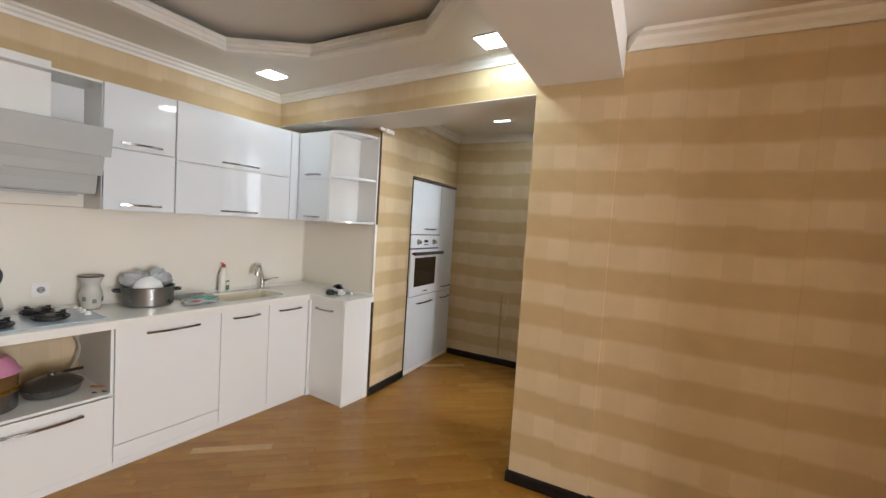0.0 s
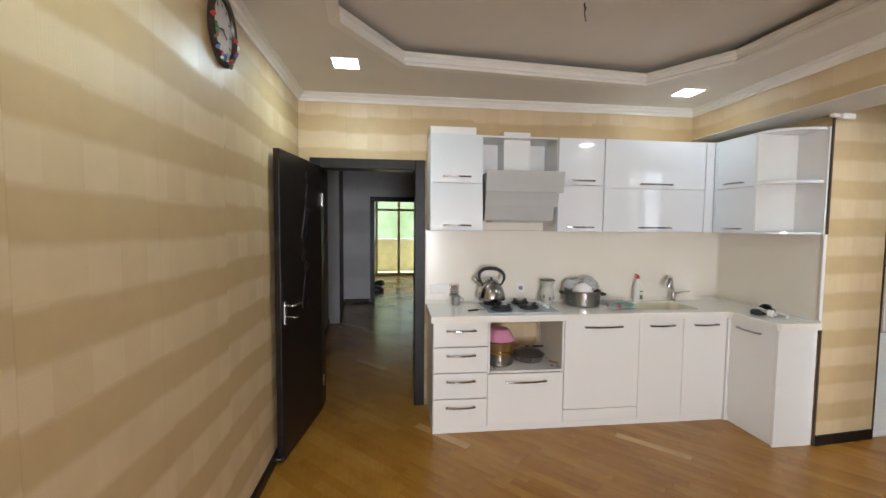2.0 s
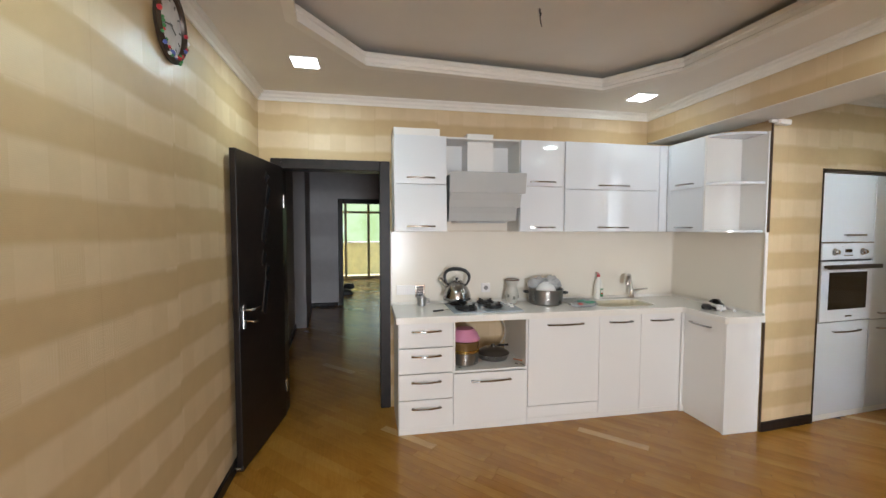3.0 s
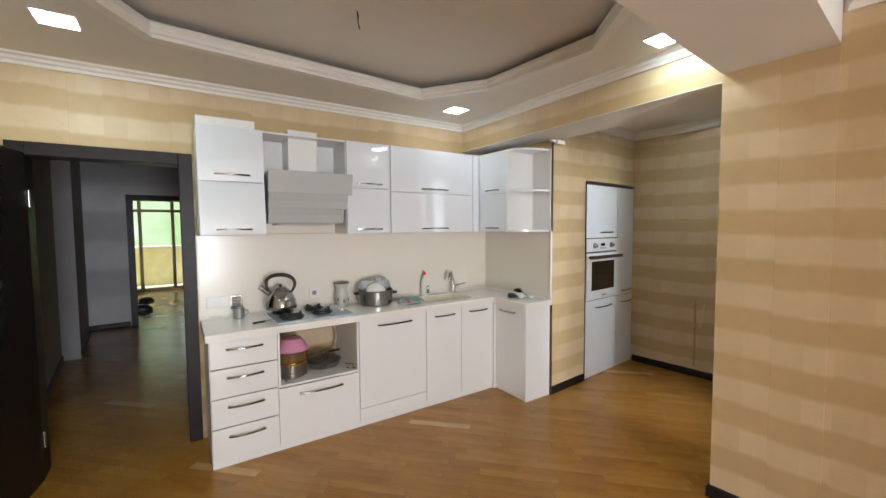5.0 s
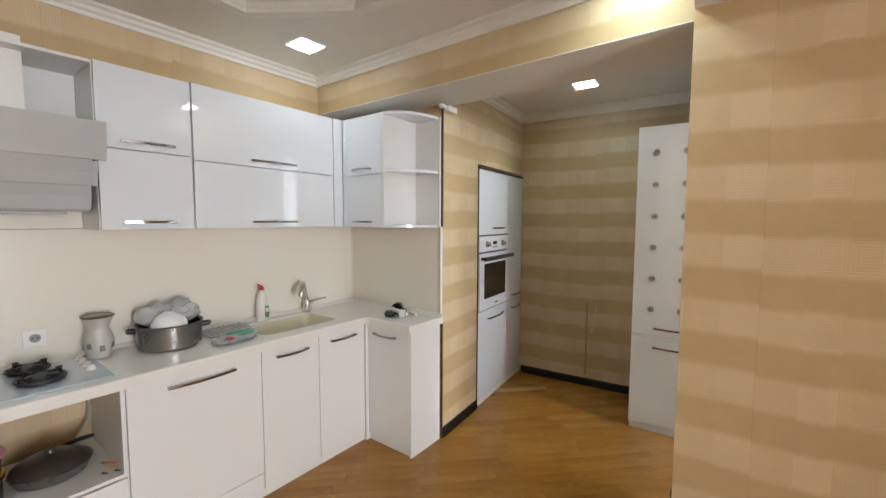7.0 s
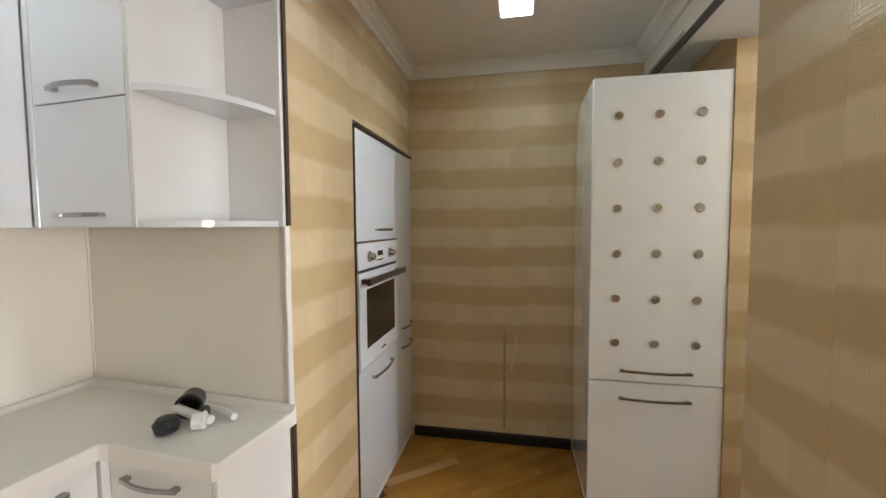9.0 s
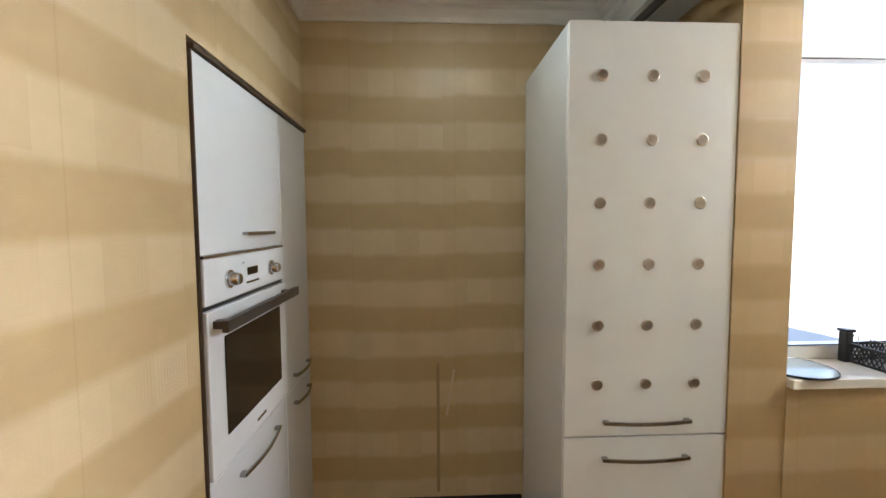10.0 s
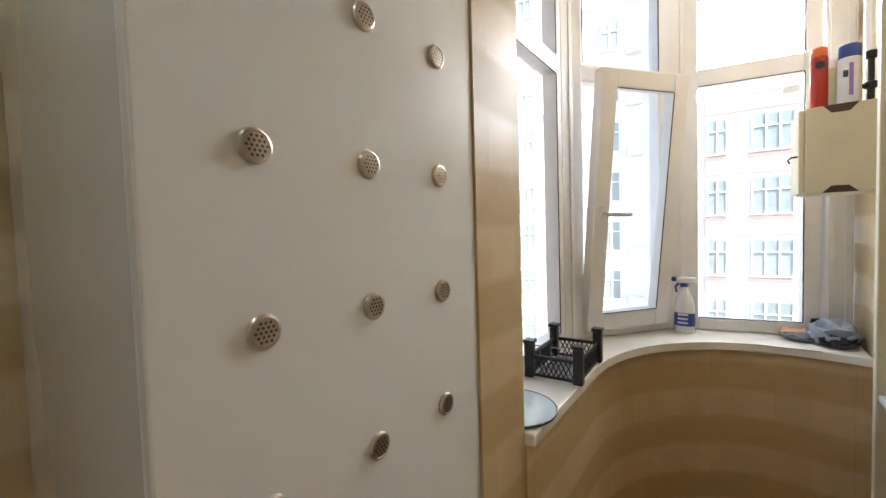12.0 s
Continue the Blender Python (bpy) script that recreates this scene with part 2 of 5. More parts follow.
# ---- the large structure ----
CEIL, BEAM, LONG = 2.62, 2.356, 2.40

# back wall with the doorway
bm = bmesh.new()
prism(bm, [(-0.14, -0.55), (0, -0.55), (0, -0.40), (-0.14, -0.40)], 0, 2.9)
prism(bm, [(-0.14, 0.42), (0, 0.42), (0, 3.5), (-0.14, 3.5)], 0, 2.9)
prism(bm, [(-0.14, -0.40), (0, -0.40), (0, 0.42), (-0.14, 0.42)], 2.06, 2.9)
structure("wall_west", bm, PAPER, "beige striped wallpaper wall behind the kitchen", "wall", K)
# wall with the clock
bm = bmesh.new()
prism(bm, [(-0.14, -0.69), (8.2, -0.69), (8.2, -0.55), (-0.14, -0.55)], 0, 2.9)
structure("wall_south", bm, PAPER, "beige wall with pearly horizontal stripes", "wall", K)
# wall behind the short wing, pier and the wall of the built-in oven
bm = bmesh.new()
prism(bm, [kw(0, 3.227), kw(0.935, 3.227), (-1.885, 3.68), (-2.02, 3.68), kw(0, 3.46)], 0, 2.9)
structure("wall_pier", bm, PAPER, "wallpapered pier between kitchen wing and oven", "wall")
bm = bmesh.new()
box(bm, -2.02, 3.68, 2.02, -1.885, 4.66, 2.9)
box(bm, -2.6, 3.68, 0, -2.5, 4.66, 2.9)
structure("wall_oven", bm, PAPER, "wallpaper over the built-in oven units", "wall")
bm = bmesh.new()
box(bm, -2.6, 4.66, 0, 0.0, 4.80, 2.9)
structure("wall_north", bm, PAPER, "striped wallpaper end wall of the alcove", "wall")
# pier beside the tall cupboard
bm = bmesh.new()
box(bm, -0.135, 4.027, 0, 0.09, 4.80, 2.9)
structure("wall_bay_pier", bm, WARM_BAYPAPER, "wallpapered pier beside the bay window", "wall")
# partition with its column, and the wall that goes on from it
bm = bmesh.new()
prism(bm, [(-0.435, 2.66), (0.03, 2.66), (0.03, 2.674), (5.2, 2.70), (5.2, 2.76), (1.95, 2.76), (1.95, 3.10), (0.30, 3.10), (0.30, 3.255), (-0.435, 3.255)], 0, 2.9)
structure("wall_partition", bm, PAPER, "thick partition with beige striped wallpaper", "wall")
# unseen east wall behind the walk; its broad window is assumed, for daylight
EX, WY0, WY1 = 4.9, -0.57, 0.57
bm = bmesh.new()
box(bm, EX, -1.3, 0, EX + 0.2, WY0, 2.9)
box(bm, EX, WY1, 0, EX + 0.2, 2.75, 2.9)
box(bm, EX, WY0, 0, EX + 0.2, WY1, 0.25)
box(bm, EX, WY0, 2.3, EX + 0.2, WY1, 2.9)
structure("wall_east", bm, PAPER, "unseen wallpapered wall with an assumed window", "wall")
# unseen stub, added to keep east light off the partition's right part
bm = bmesh.new()
box(bm, 1.60, 1.85, 0, 1.75, 2.70, 2.62)
structure("shade_wall", bm, PAPER, "unseen wall stub added to shade the partition", "wall")
# beams
bm = bmesh.new()
prism(bm, [kw(0, 2.91), (-0.435, 2.665), (-0.435, 3.14), kw(0, 3.227)], BEAM, 2.9)
structure("beam_cross", bm, PAPER, "wallpapered cross beam over the opening", "beam")
bm = bmesh.new()
prism(bm, [(-0.435, -1.3), (0.03, -1.3), (0.03, 2.66), (-0.435, 2.66)], LONG, 2.9)
structure("beam_long", bm, PLASTER, "plain painted beam along the ceiling", "beam")
bm = bmesh.new()
bmx = [kw(0, 2.905), (-0.437, 2.66), (-0.437, 3.138), kw(0.0, 3.225)]
prism(bm, bmx, BEAM - 0.004, BEAM)
structure("beam_soffit", bm, PLASTER, "painted underside of the cross beam", "beam")

bm = bmesh.new()
prism(bm, [(-12.5, -2.6), (5.2, -2.6), (5.2, 3.1), (1.775, 3.1), (1.78, 3.80), (1.10, 4.37), (0.09, 4.37), (0.09, 4.8), (-12.5, 4.8)], 2.96, 3.1)
structure("roof_slab", bm, PLASTER, "concrete slab over the rooms", "slab")

# kitchen ceiling with an eight-sided recess
TRAY = [(-2.42, 0.22), (-2.40, 2.05), (-1.90, 2.33), (-0.98, 2.31), (-0.58, 1.95), (-0.58, 0.12), (-0.98, -0.20), (-1.92, -0.19)]
OUT = [kw(0, -0.55), kw(0, 2.91), (-0.435, 2.665), (-0.435, -0.80)]


def ring_faces(bm, outer, inner, z):
    vo = [bm.verts.new((x, y, z)) for x, y in outer]
    vi = [bm.verts.new((x, y, z)) for x, y in inner]
    eds = [bm.edges.new((a[i], a[(i + 1) % len(a)])) for a in (vo, vi) for i in range(len(a))]
    bmesh.ops.triangle_fill(bm, use_beauty=True, edges=eds)


def grown(pts, d):
    """The outline pts pushed outward by d (counter-clockwise or not)."""
    n, res = len(pts), []
    cx, cy = sum(p[0] for p in pts) / n, sum(p[1] for p in pts) / n
    for i in range(n):
        p, a, b = Vector(pts[i]), Vector(pts[i - 1]), Vector(pts[(i + 1) % n])
        n1, n2 = (p - a).normalized(), (b - p).normalized()
        q1, q2 = Vector((n1.y, -n1.x)), Vector((n2.y, -n2.x))
        if q1.dot(p - Vector((cx, cy))) < 0:
            q1, q2 = -q1, -q2
        h = (q1 + q2).normalized()
        res.append(tuple(p + h * (d / max(0.3, h.dot(q1)))))
    return res


bm = bmesh.new()
ring_faces(bm, OUT, TRAY, CEIL)
inner = grown(TRAY, 0.10)
prism(bm, grown(TRAY, 0.16), 2.765, 2.90)
structure("ceiling", bm, PLASTER, "painted ceiling with a recessed octagon", "ceiling")
# moulding round the recess: stepped band, then a dark cove gap above it
bm = bmesh.new()
prof = [(0.03, CEIL - 0.004), (-0.03, CEIL - 0.004), (-0.03, CEIL + 0.016), (-0.012, CEIL + 0.03), (-0.012, CEIL + 0.055), (-0.02, CEIL + 0.062), (-0.02, CEIL + 0.085), (0.0, CEIL + 0.1), (0.03, CEIL + 0.1)]


def sweep_closed(bm, outline, prof):
    rings = []
    for d, z in prof:
        rings.append([bm.verts.new((x, y, z)) for x, y in grown(outline, d)])
    m = len(rings)
    for a in range(m):
        r0, r1 = rings[a], rings[(a + 1) % m]
        for i in range(len(outline)):
            j = (i + 1) % len(outline)
            bm.faces.new((r0[i], r0[j], r1[j], r1[i]))


sweep_closed(bm, TRAY, prof)
sweep_closed(bm, TRAY, [(0.16, CEIL + 0.006), (0.18, CEIL + 0.006), (0.18, 2.79), (0.16, 2.79)])
structure("ceiling_moulding", bm, STUCCO, "white stepped plaster moulding round the recess", "moulding")
# living side ceiling, alcove ceiling, bay ceiling and the soffit before the bay
bm = bmesh.new()
prism(bm, [(0.03, -1.4), (4.95, -1.4), (4.95, 2.72), (0.03, 2.72)], CEIL, 2.9)
structure("ceiling_living", bm, PLASTER, "plain painted ceiling", "ceiling")
bm = bmesh.new()
prism(bm, [(-2.1, 3.14), (-0.36, 3.14), (-0.36, 4.66), (-2.1, 4.66)], 2.605, 2.9)
structure("ceiling_alcove", bm, PLASTER, "painted alcove ceiling", "ceiling")
bm = bmesh.new()
box(bm, -0.36, 3.14, 2.38, 0.09, 4.03, 2.9)
box(bm, -0.36, 4.03, 2.44, -0.135, 4.66, 2.9)
structure("soffit", bm, PLASTER, "lowered painted soffit before the bay", "ceiling")
bm = bmesh.new()
prism(bm, [(0.09, 3.1), (1.775, 3.1), (1.78, 3.80), (1.10, 4.37), (0.09, 4.37)], 2.85, 2.95)
structure("ceiling_bay", bm, PLASTER, "painted ceiling of the bay", "ceiling")

bm = bmesh.new()
box(bm, -0.372, 3.26, 2.366, -0.3605, 4.655, 2.402)
structure("trim_soffit", bm, plain("dark_track", (0.05, 0.04, 0.032), 0.5), "dark strip along the edge of the lowered soffit", "trim")

# crown mouldings: swept along straight runs
CROWN = [(0, -0.062), (0.012, -0.062), (0.016, -0.045), (0.03, -0.035), (0.036, -0.02), (0.055, -0.012), (0.06, 0.0), (0, 0)]


def run(bm, a, b, inward, prof, z, ea=0.0, eb=0.0):
    """A moulding from a to b, its profile pointing inward; ea and eb mitre the ends by that share of the reach."""
    a, b = Vector(a), Vector(b)
    d, n = (b - a).normalized(), Vector(inward).normalized()
    ends = []
    for p, e in ((a, ea), (b, -eb)):
        ends.append([bm.verts.new(((p + n * o + d * e * o).x, (p + n * o + d * e * o).y, z + h)) for o, h in prof])
    m = len(prof)
    for i in range(m):
        j = (i + 1) % m
        bm.faces.new((ends[0][i], ends[0][j], ends[1][j], ends[1][i]))
    bm.faces.new(ends[0][::-1])
    bm.faces.new(ends[1])


U, V = Vector(kw(1, 0)) - Vector(kw(0, 0)), Vector(kw(0, 1)) - Vector(kw(0, 0))


def crown(a, b, n, z, ea=1.0, eb=1.0, k=1.0):
    bm = bmesh.new()
    run(bm, a, b, n, [(o * k, h * k) for o, h in CROWN], z, ea, eb)
    structure("crown_moulding", bm, STUCCO, "white plaster crown moulding", "moulding")


crown(kw(0, -0.55), kw(0, 2.91), U, CEIL)
crown(kw(0, -0.55), kw(2.68, -0.55), V, CEIL)
crown(kw(0, 2.91), (-0.435, 2.665), -V, CEIL)
crown((0.03, 2.674), (4.9, 2.70), (0, -1), CEIL, 1, 1, 1.35)
crown((-1.885, 3.14), (-1.885, 4.66), (1, 0), 2.605, 0, 1, 1.2)
crown((-1.885, 4.66), (-0.36, 4.66), (0, -1), 2.605, 1, 1, 1.2)
crown((-0.36, 3.14), (-0.36, 4.66), (-1, 0), 2.605, 0, 1, 1.2)

# baseboards
BASE = [(0, 0), (0.016, 0), (0.016, 0.058), (0.011, 0.068), (0, 0.07)]


def baseboard(a, b, n, ea=0.0, eb=0.0):
    bm = bmesh.new()
    run(bm, a, b, n, BASE, 0.001, ea, eb)
    structure("baseboard", bm, DARKWOOD, "dark wenge baseboard along the wall", "baseboard")


baseboard(kw(0.0, -0.55), kw(2.8, -0.55), V)
baseboard(kw(0.935, 3.232), (-1.885, 3.675), (1, 0))
baseboard((-1.86, 4.66), (-0.77, 4.66), (0, -1))
baseboard((-0.435, 2.66), (0.03, 2.66), (0, -1), -1, 0)
baseboard((0.03, 2.674), (4.85, 2.70), (0, -1))
baseboard((-0.435, 2.66), (-0.435, 3.255), (-1, 0), -1, -1)
baseboard((-0.135, 4.027), (0.09, 4.027), (0, -1))

# floor slab; the parquet lies on it
bm = bmesh.new()
prism(bm, [(-12.2, -2.08), (-7.95, -2.08), (-7.95, -0.7), (-3.2, -0.7), kw(0, -0.65), kw(8.0, -0.65), (4.98, 2.72), (1.85, 2.72), (1.85, 3.1), (1.77, 3.8), (1.11, 4.37), (0.085, 4.37), (0.085, 4.75), (-2.58, 4.75), (-2.58, 3.44), kw(-0.07, 3.45), (-3.2, 1.45), (-7.95, 1.45), (-7.95, 2.45), (-12.2, 2.45)], -0.12, -0.016)
structure("floor", bm, plain("screed", (0.06, 0.03, 0.012), 0.8), "wooden parquet floor laid diagonally", "floor")

# ---- hall and far room beyond the doorway ----
HALL = Matrix.Translation((-3.11, 0, 0))
STRIPED = wallpaper_material("hall_striped_paper", (0.60, 0.59, 0.60), (0.52, 0.51, 0.53), 0.9)
bm = bmesh.new()
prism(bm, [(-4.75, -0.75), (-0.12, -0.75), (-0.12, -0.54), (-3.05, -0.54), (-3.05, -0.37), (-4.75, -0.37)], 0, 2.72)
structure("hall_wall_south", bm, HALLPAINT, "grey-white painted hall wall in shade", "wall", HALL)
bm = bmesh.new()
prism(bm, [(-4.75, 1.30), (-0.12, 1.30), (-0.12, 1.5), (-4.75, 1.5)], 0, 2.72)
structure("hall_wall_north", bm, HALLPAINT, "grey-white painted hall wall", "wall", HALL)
HE = -4.75
bm = bmesh.new()
box(bm, HE - 0.14, -2.0, 0, HE, 0.22, 2.72)
box(bm, HE - 0.14, 0.22, 2.05, HE, 1.07, 2.72)
box(bm, HE - 0.14, 1.07, 0, HE, 2.4, 2.72)
structure("hall_end_wall", bm, STRIPED, "pale striped wall at the hall's end", "wall", HALL)
bm = bmesh.new()
box(bm, -9.1, -2.05, 2.72, -0.30, 2.45, 2.85)
structure("hall_ceiling", bm, PLASTER, "painted hall ceiling", "ceiling", HALL)
CREAM = plain("cream_paint", (0.7, 0.64, 0.45), 0.7)
bm = bmesh.new()
box(bm, -9.0, -2.1, 0, HE - 0.14, -2.0, 2.72)
box(bm, -9.0, 2.4, 0, HE - 0.14, 2.5, 2.72)
box(bm, -9.1, -2.1, 0, -9.0, -0.3, 2.72)
box(bm, -9.1, 1.9, 0, -9.0, 2.5, 2.72)
box(bm, -9.1, -0.3, 2.35, -9.0, 1.9, 2.72)
structure("far_room_walls", bm, CREAM, "cream walls of the far room", "wall", HALL)
bm = bmesh.new()
run(bm, (HE, -0.36), (HE, 0.14), (1, 0), BASE, 0.001)
run(bm, (-3.05, -0.54), (-0.15, -0.54), (0, 1), BASE, 0.001)
run(bm, (HE, -0.37), (-3.05, -0.37), (0, 1), BASE, 0.001)
structure("baseboard_hall", bm, DARKWOOD, "dark baseboard along the hall", "baseboard", HALL)


def casing(name, v0, v1, top, u0, u1, w, m, label):
    """A door frame round an opening: two jambs and a head, proud of the wall on both sides."""
    root = new(name)
    root.matrix_basis = m
    tagged(root, label, "door frame", kind="structure")
    part("jamb", bevelled(u0, v0 - w, 0, u1, v0 + 0.022, top + w, 0.004), DARKWOOD, root)
    part("jamb", bevelled(u0, v1 - 0.022, 0, u1, v1 + w, top + w, 0.004), DARKWOOD, root)
    part("head", bevelled(u0, v0 + 0.022, top - 0.02, u1, v1 - 0.022, top + w, 0.004), DARKWOOD, root)
    return root


casing("door_frame_kitchen", -0.40, 0.42, 2.045, -0.155, 0.018, 0.062, K, "dark wenge door frame round the kitchen doorway")
casing("door_frame_hall", 0.22, 1.07, 2.05, HE - 0.155, HE + 0.018, 0.07, HALL, "dark wenge door frame at the end of the hall")

# open kitchen door
leaf_m = K @ Matrix.Translation((0.024, -0.372, 0.012)) @ pose(0, 0, 0, 0, 0, -8.5)
door = thing("door", leaf_m, "open dark wenge door with zigzag glass inlay, against the wall", "door")
LW, LH = 0.775, 2.025
part("leaf", bevelled(0.0, -0.04, 0, LW, 0.0, LH, 0.004), DARKWOOD, door)
GLOSSBLACK = plain("black_glass", (0.012, 0.012, 0.014), 0.05, vary=0.1, grain=0)
# lighter than the leaf: light caught by the inlay edges, put into colour
LITEDGE = plain("inlay_edge_lit", (0.022, 0.016, 0.013), 0.5, vary=0.3, spec=0.3)
zig = [((0.27, 1.86), (0.36, 1.93)), ((0.25, 1.70), (0.34, 1.84)), ((0.28, 1.42), (0.42, 1.68)), ((0.36, 1.28), (0.42, 1.37)), ((0.30, 1.19), (0.37, 1.27)), ((0.30, 0.92), (0.43, 1.17))]
for (x0, z0), (x1, z1) in zig:
    bm = bmesh.new()
    xm = (x0 + x1) / 2
    edge = bmesh.new()
    ring = [(x0 - 0.012, z1 - 0.02), (xm, z1 + 0.016), (x1 + 0.012, z0 + 0.03), (xm + 0.02, z0 - 0.016)]
    low = [edge.verts.new((x, 0.0002, z)) for x, z in ring]
    top = [edge.verts.new((x * 0.96 + xm * 0.04, 0.0035, z * 0.97 + (z0 + z1) * 0.015)) for x, z in ring]
    edge.faces.new(top)
    for i in range(4):
        edge.faces.new((low[i], low[(i + 1) % 4], top[(i + 1) % 4], top[i]))
    part("inlay_edge", edge, LITEDGE, door, "raised inlay edge, its lit look in a lighter brown")
    lo = [bm.verts.new((x, 0.0037, z)) for x, z in ((x0, z1 - 0.02), (xm, z1), (x1, z0 + 0.03), (xm + 0.02, z0))]
    hi = [bm.verts.new((v.co.x, 0.0062, v.co.z)) for v in lo]
    bm.faces.new(lo), bm.faces.new(hi)
    for i in range(4):
        bm.faces.new((lo[i], lo[(i + 1) % 4], hi[(i + 1) % 4], hi[i]))
    part("glass_inlay", bm, GLOSSBLACK, door, "black glass inlay")
plate = part("handle_plate", bevelled(LW - 0.075, 0.0, 0.90, LW - 0.04, 0.006, 1.05, 0.002), CHROME, door, "satin chrome plate")
part("door_handle", tube(bmesh.new(), [(LW - 0.057, 0.004, 1.02), (LW - 0.057, 0.05, 1.02), (LW - 0.075, 0.056, 1.02), (LW - 0.17, 0.056, 1.02)], 0.009), CHROME, plate, "chrome lever handle", smooth=True)
part("key", tube(bmesh.new(), [(LW - 0.057, 0.004, 0.95), (LW - 0.057, 0.035, 0.95), (LW - 0.057, 0.06, 0.945), (LW - 0.10, 0.062, 0.94)], 0.006), CHROME, plate, "key in the lock", smooth=True)
part("door_handle", tube(bmesh.new(), [(LW - 0.057, -0.044, 1.02), (LW - 0.057, -0.085, 1.02), (LW - 0.16, -0.088, 1.02)], 0.009), CHROME, plate, smooth=True)
for z in (0.25, 1.75):
    part("hinge", tube(bmesh.new(), [(-0.004, 0.006, z - 0.05), (-0.004, 0.006, z + 0.05)], 0.008), CHROME, door, smooth=True)
stop = thing("door_stop", K @ Matrix.Translation((0.80, -0.525, 0.0)), "small chrome door stop on the baseboard", "door stop")
part("post", tube(bmesh.new(), [(0, -0.008, 0.04), (0, 0.03, 0.04)], 0.008), CHROME, stop, smooth=True)
part("tip", lathe([(0.004, 0), (0.013, 0.001), (0.013, 0.012), (0.005, 0.013)], 12), BLACKPLASTIC, stop, at=pose(0, 0.03, 0.04, -90, 0, 0))

def leafy_distance():
    """Blurred greenery and pale facades far away, in soft patches; their daylight is emitted."""
    m, nt, b = nodes_of("distance_glow")
    c = ramp(nt, tex(nt, 0.16, 5), ((0.36, (0.42, 0.58, 0.20)), (0.5, (0.58, 0.74, 0.40)), (0.62, (0.82, 0.90, 0.80))))
    nt.links.new(c, b.inputs["Emission Color"])
    b.inputs["Base Color"].default_value = (0.03, 0.04, 0.03, 1)
    b.inputs["Emission Strength"].default_value = 0.27
    return m


# white balcony frames; the yellow light on them is put into this colour
TINTEDPVC = plain("light_tinted_frame", (0.66, 0.56, 0.27), 0.4)
# balcony glazing of the far room, yellow parapet and daylight outside
glaz = thing("balcony_door", HALL @ Matrix.Translation((-9.02, 0, 0)), "white framed balcony glazing with bright daylight behind", "balcony door")
for v in (-0.27, 0.42, 1.10, 1.82):
    part("frame_upright", bevelled(-0.03, v, 0, 0.03, v + 0.075, 2.35, 0.004), TINTEDPVC, glaz)
for z in (0.0, 1.98, 2.28):
    for v in (-0.195, 0.495, 1.175):
        part("frame_rail", bevelled(-0.03, v, z, 0.03, v + (0.615 if v < 0 else 0.605 if v < 1 else 0.645), z + 0.07, 0.004), TINTEDPVC, glaz)
for v in (-0.195, 0.495, 1.175):
    p = part("pane", bevelled(-0.004, v, 0.07, 0.004, v + 0.6, 1.98, 0.001), GLASS, glaz)
    p.visible_shadow = False
YELLOW = plain("yellow_parapet", (0.84, 0.74, 0.36), 0.7)
bm = bmesh.new()
box(bm, -10.6, -2.6, -0.2, -10.45, 3.0, 1.03)
structure("balcony_parapet", bm, YELLOW, "yellow painted balcony parapet", "parapet", HALL)
bm = bmesh.new()
box(bm, -10.64, -2.6, 1.032, -10.40, 3.0, 1.075)
structure("balcony_ledge", bm, PVC, "white ledge on the balcony parapet", "ledge", HALL)
bm = bmesh.new()
box(bm, -10.6, -2.6, -0.2, -9.24, 3.0, -0.02)
structure("balcony_floor", bm, CREAM, "pale balcony floor", "floor", HALL)
bm = bmesh.new()
box(bm, -10.6, -2.6, 2.45, -9.1, 3.0, 2.6)
structure("balcony_ceiling", bm, CREAM, "ceiling slab of the balcony", "ceiling", HALL)
bm = bmesh.new()
box(bm, -60.2, -30, -15, -60, 30, 30)
structure("backdrop", bm, leafy_distance(), "self-lit backdrop of green and white distance", "backdrop", HALL)
sh = thing("shoes", HALL @ Matrix.Translation((-6.2, 0.22, 0)) @ Matrix.Scale(1.6, 4), "dark heap of shoes on the floor by the far door", "shoes")
for i, (x, y, a) in enumerate(((0, 0, 20), (0.12, 0.05, 80), (-0.1, 0.12, 140))):
    bm = lathe([(0.02, 0), (0.05, 0.005), (0.052, 0.03), (0.04, 0.07), (0.025, 0.085)], 14)
    bmesh.ops.scale(bm, vec=(2.4, 1, 1), verts=bm.verts)
    part("shoe", bm, BLACKPLASTIC, sh, at=pose(x, y, 0.0 + 0.05 * (i == 2), 0, 0, a), smooth=True)

# ---- bay window ----
SILL = 0.94
A0, A1, A2, A3 = Vector((0.09, 4.255)), Vector((1.05, 4.255)), Vector((1.60, 3.83)), Vector((1.735, 3.10))
front = [(0.09, 4.022), (0.55, 4.022)]
for i in range(15):
    s = i / 14
    b0, b1, b2, b3 = (1 - s) ** 3, 3 * s * (1 - s) ** 2, 3 * s * s * (1 - s), s ** 3
    front.append((0.70 * b0 + 1.08 * b1 + 1.40 * b2 + 1.425 * b3, 4.022 * b0 + 4.022 * b1 + 3.78 * b2 + 3.40 * b3))
front += [(1.415, 3.25), (1.38, 3.10)]
outer = [(1.88, 3.10), (1.79, 3.80), (1.12, 4.38), (0.09, 4.38)]
bm = bmesh.new()
prism(bm, front + outer, 0, SILL - 0.035)
structure("bay_parapet", bm, WARM_BAYPAPER, "curved parapet with glossy striped wallpaper under the bay window", "wall", smooth=True)


def shifted(pts, d):
    res = []
    for i, p in enumerate(pts):
        a, b = Vector(pts[max(0, i - 1)]), Vector(pts[min(len(pts) - 1, i + 1)])
        t = (b - a).normalized()
        res.append((p[0] + t.y * d, p[1] - t.x * d))
    return res


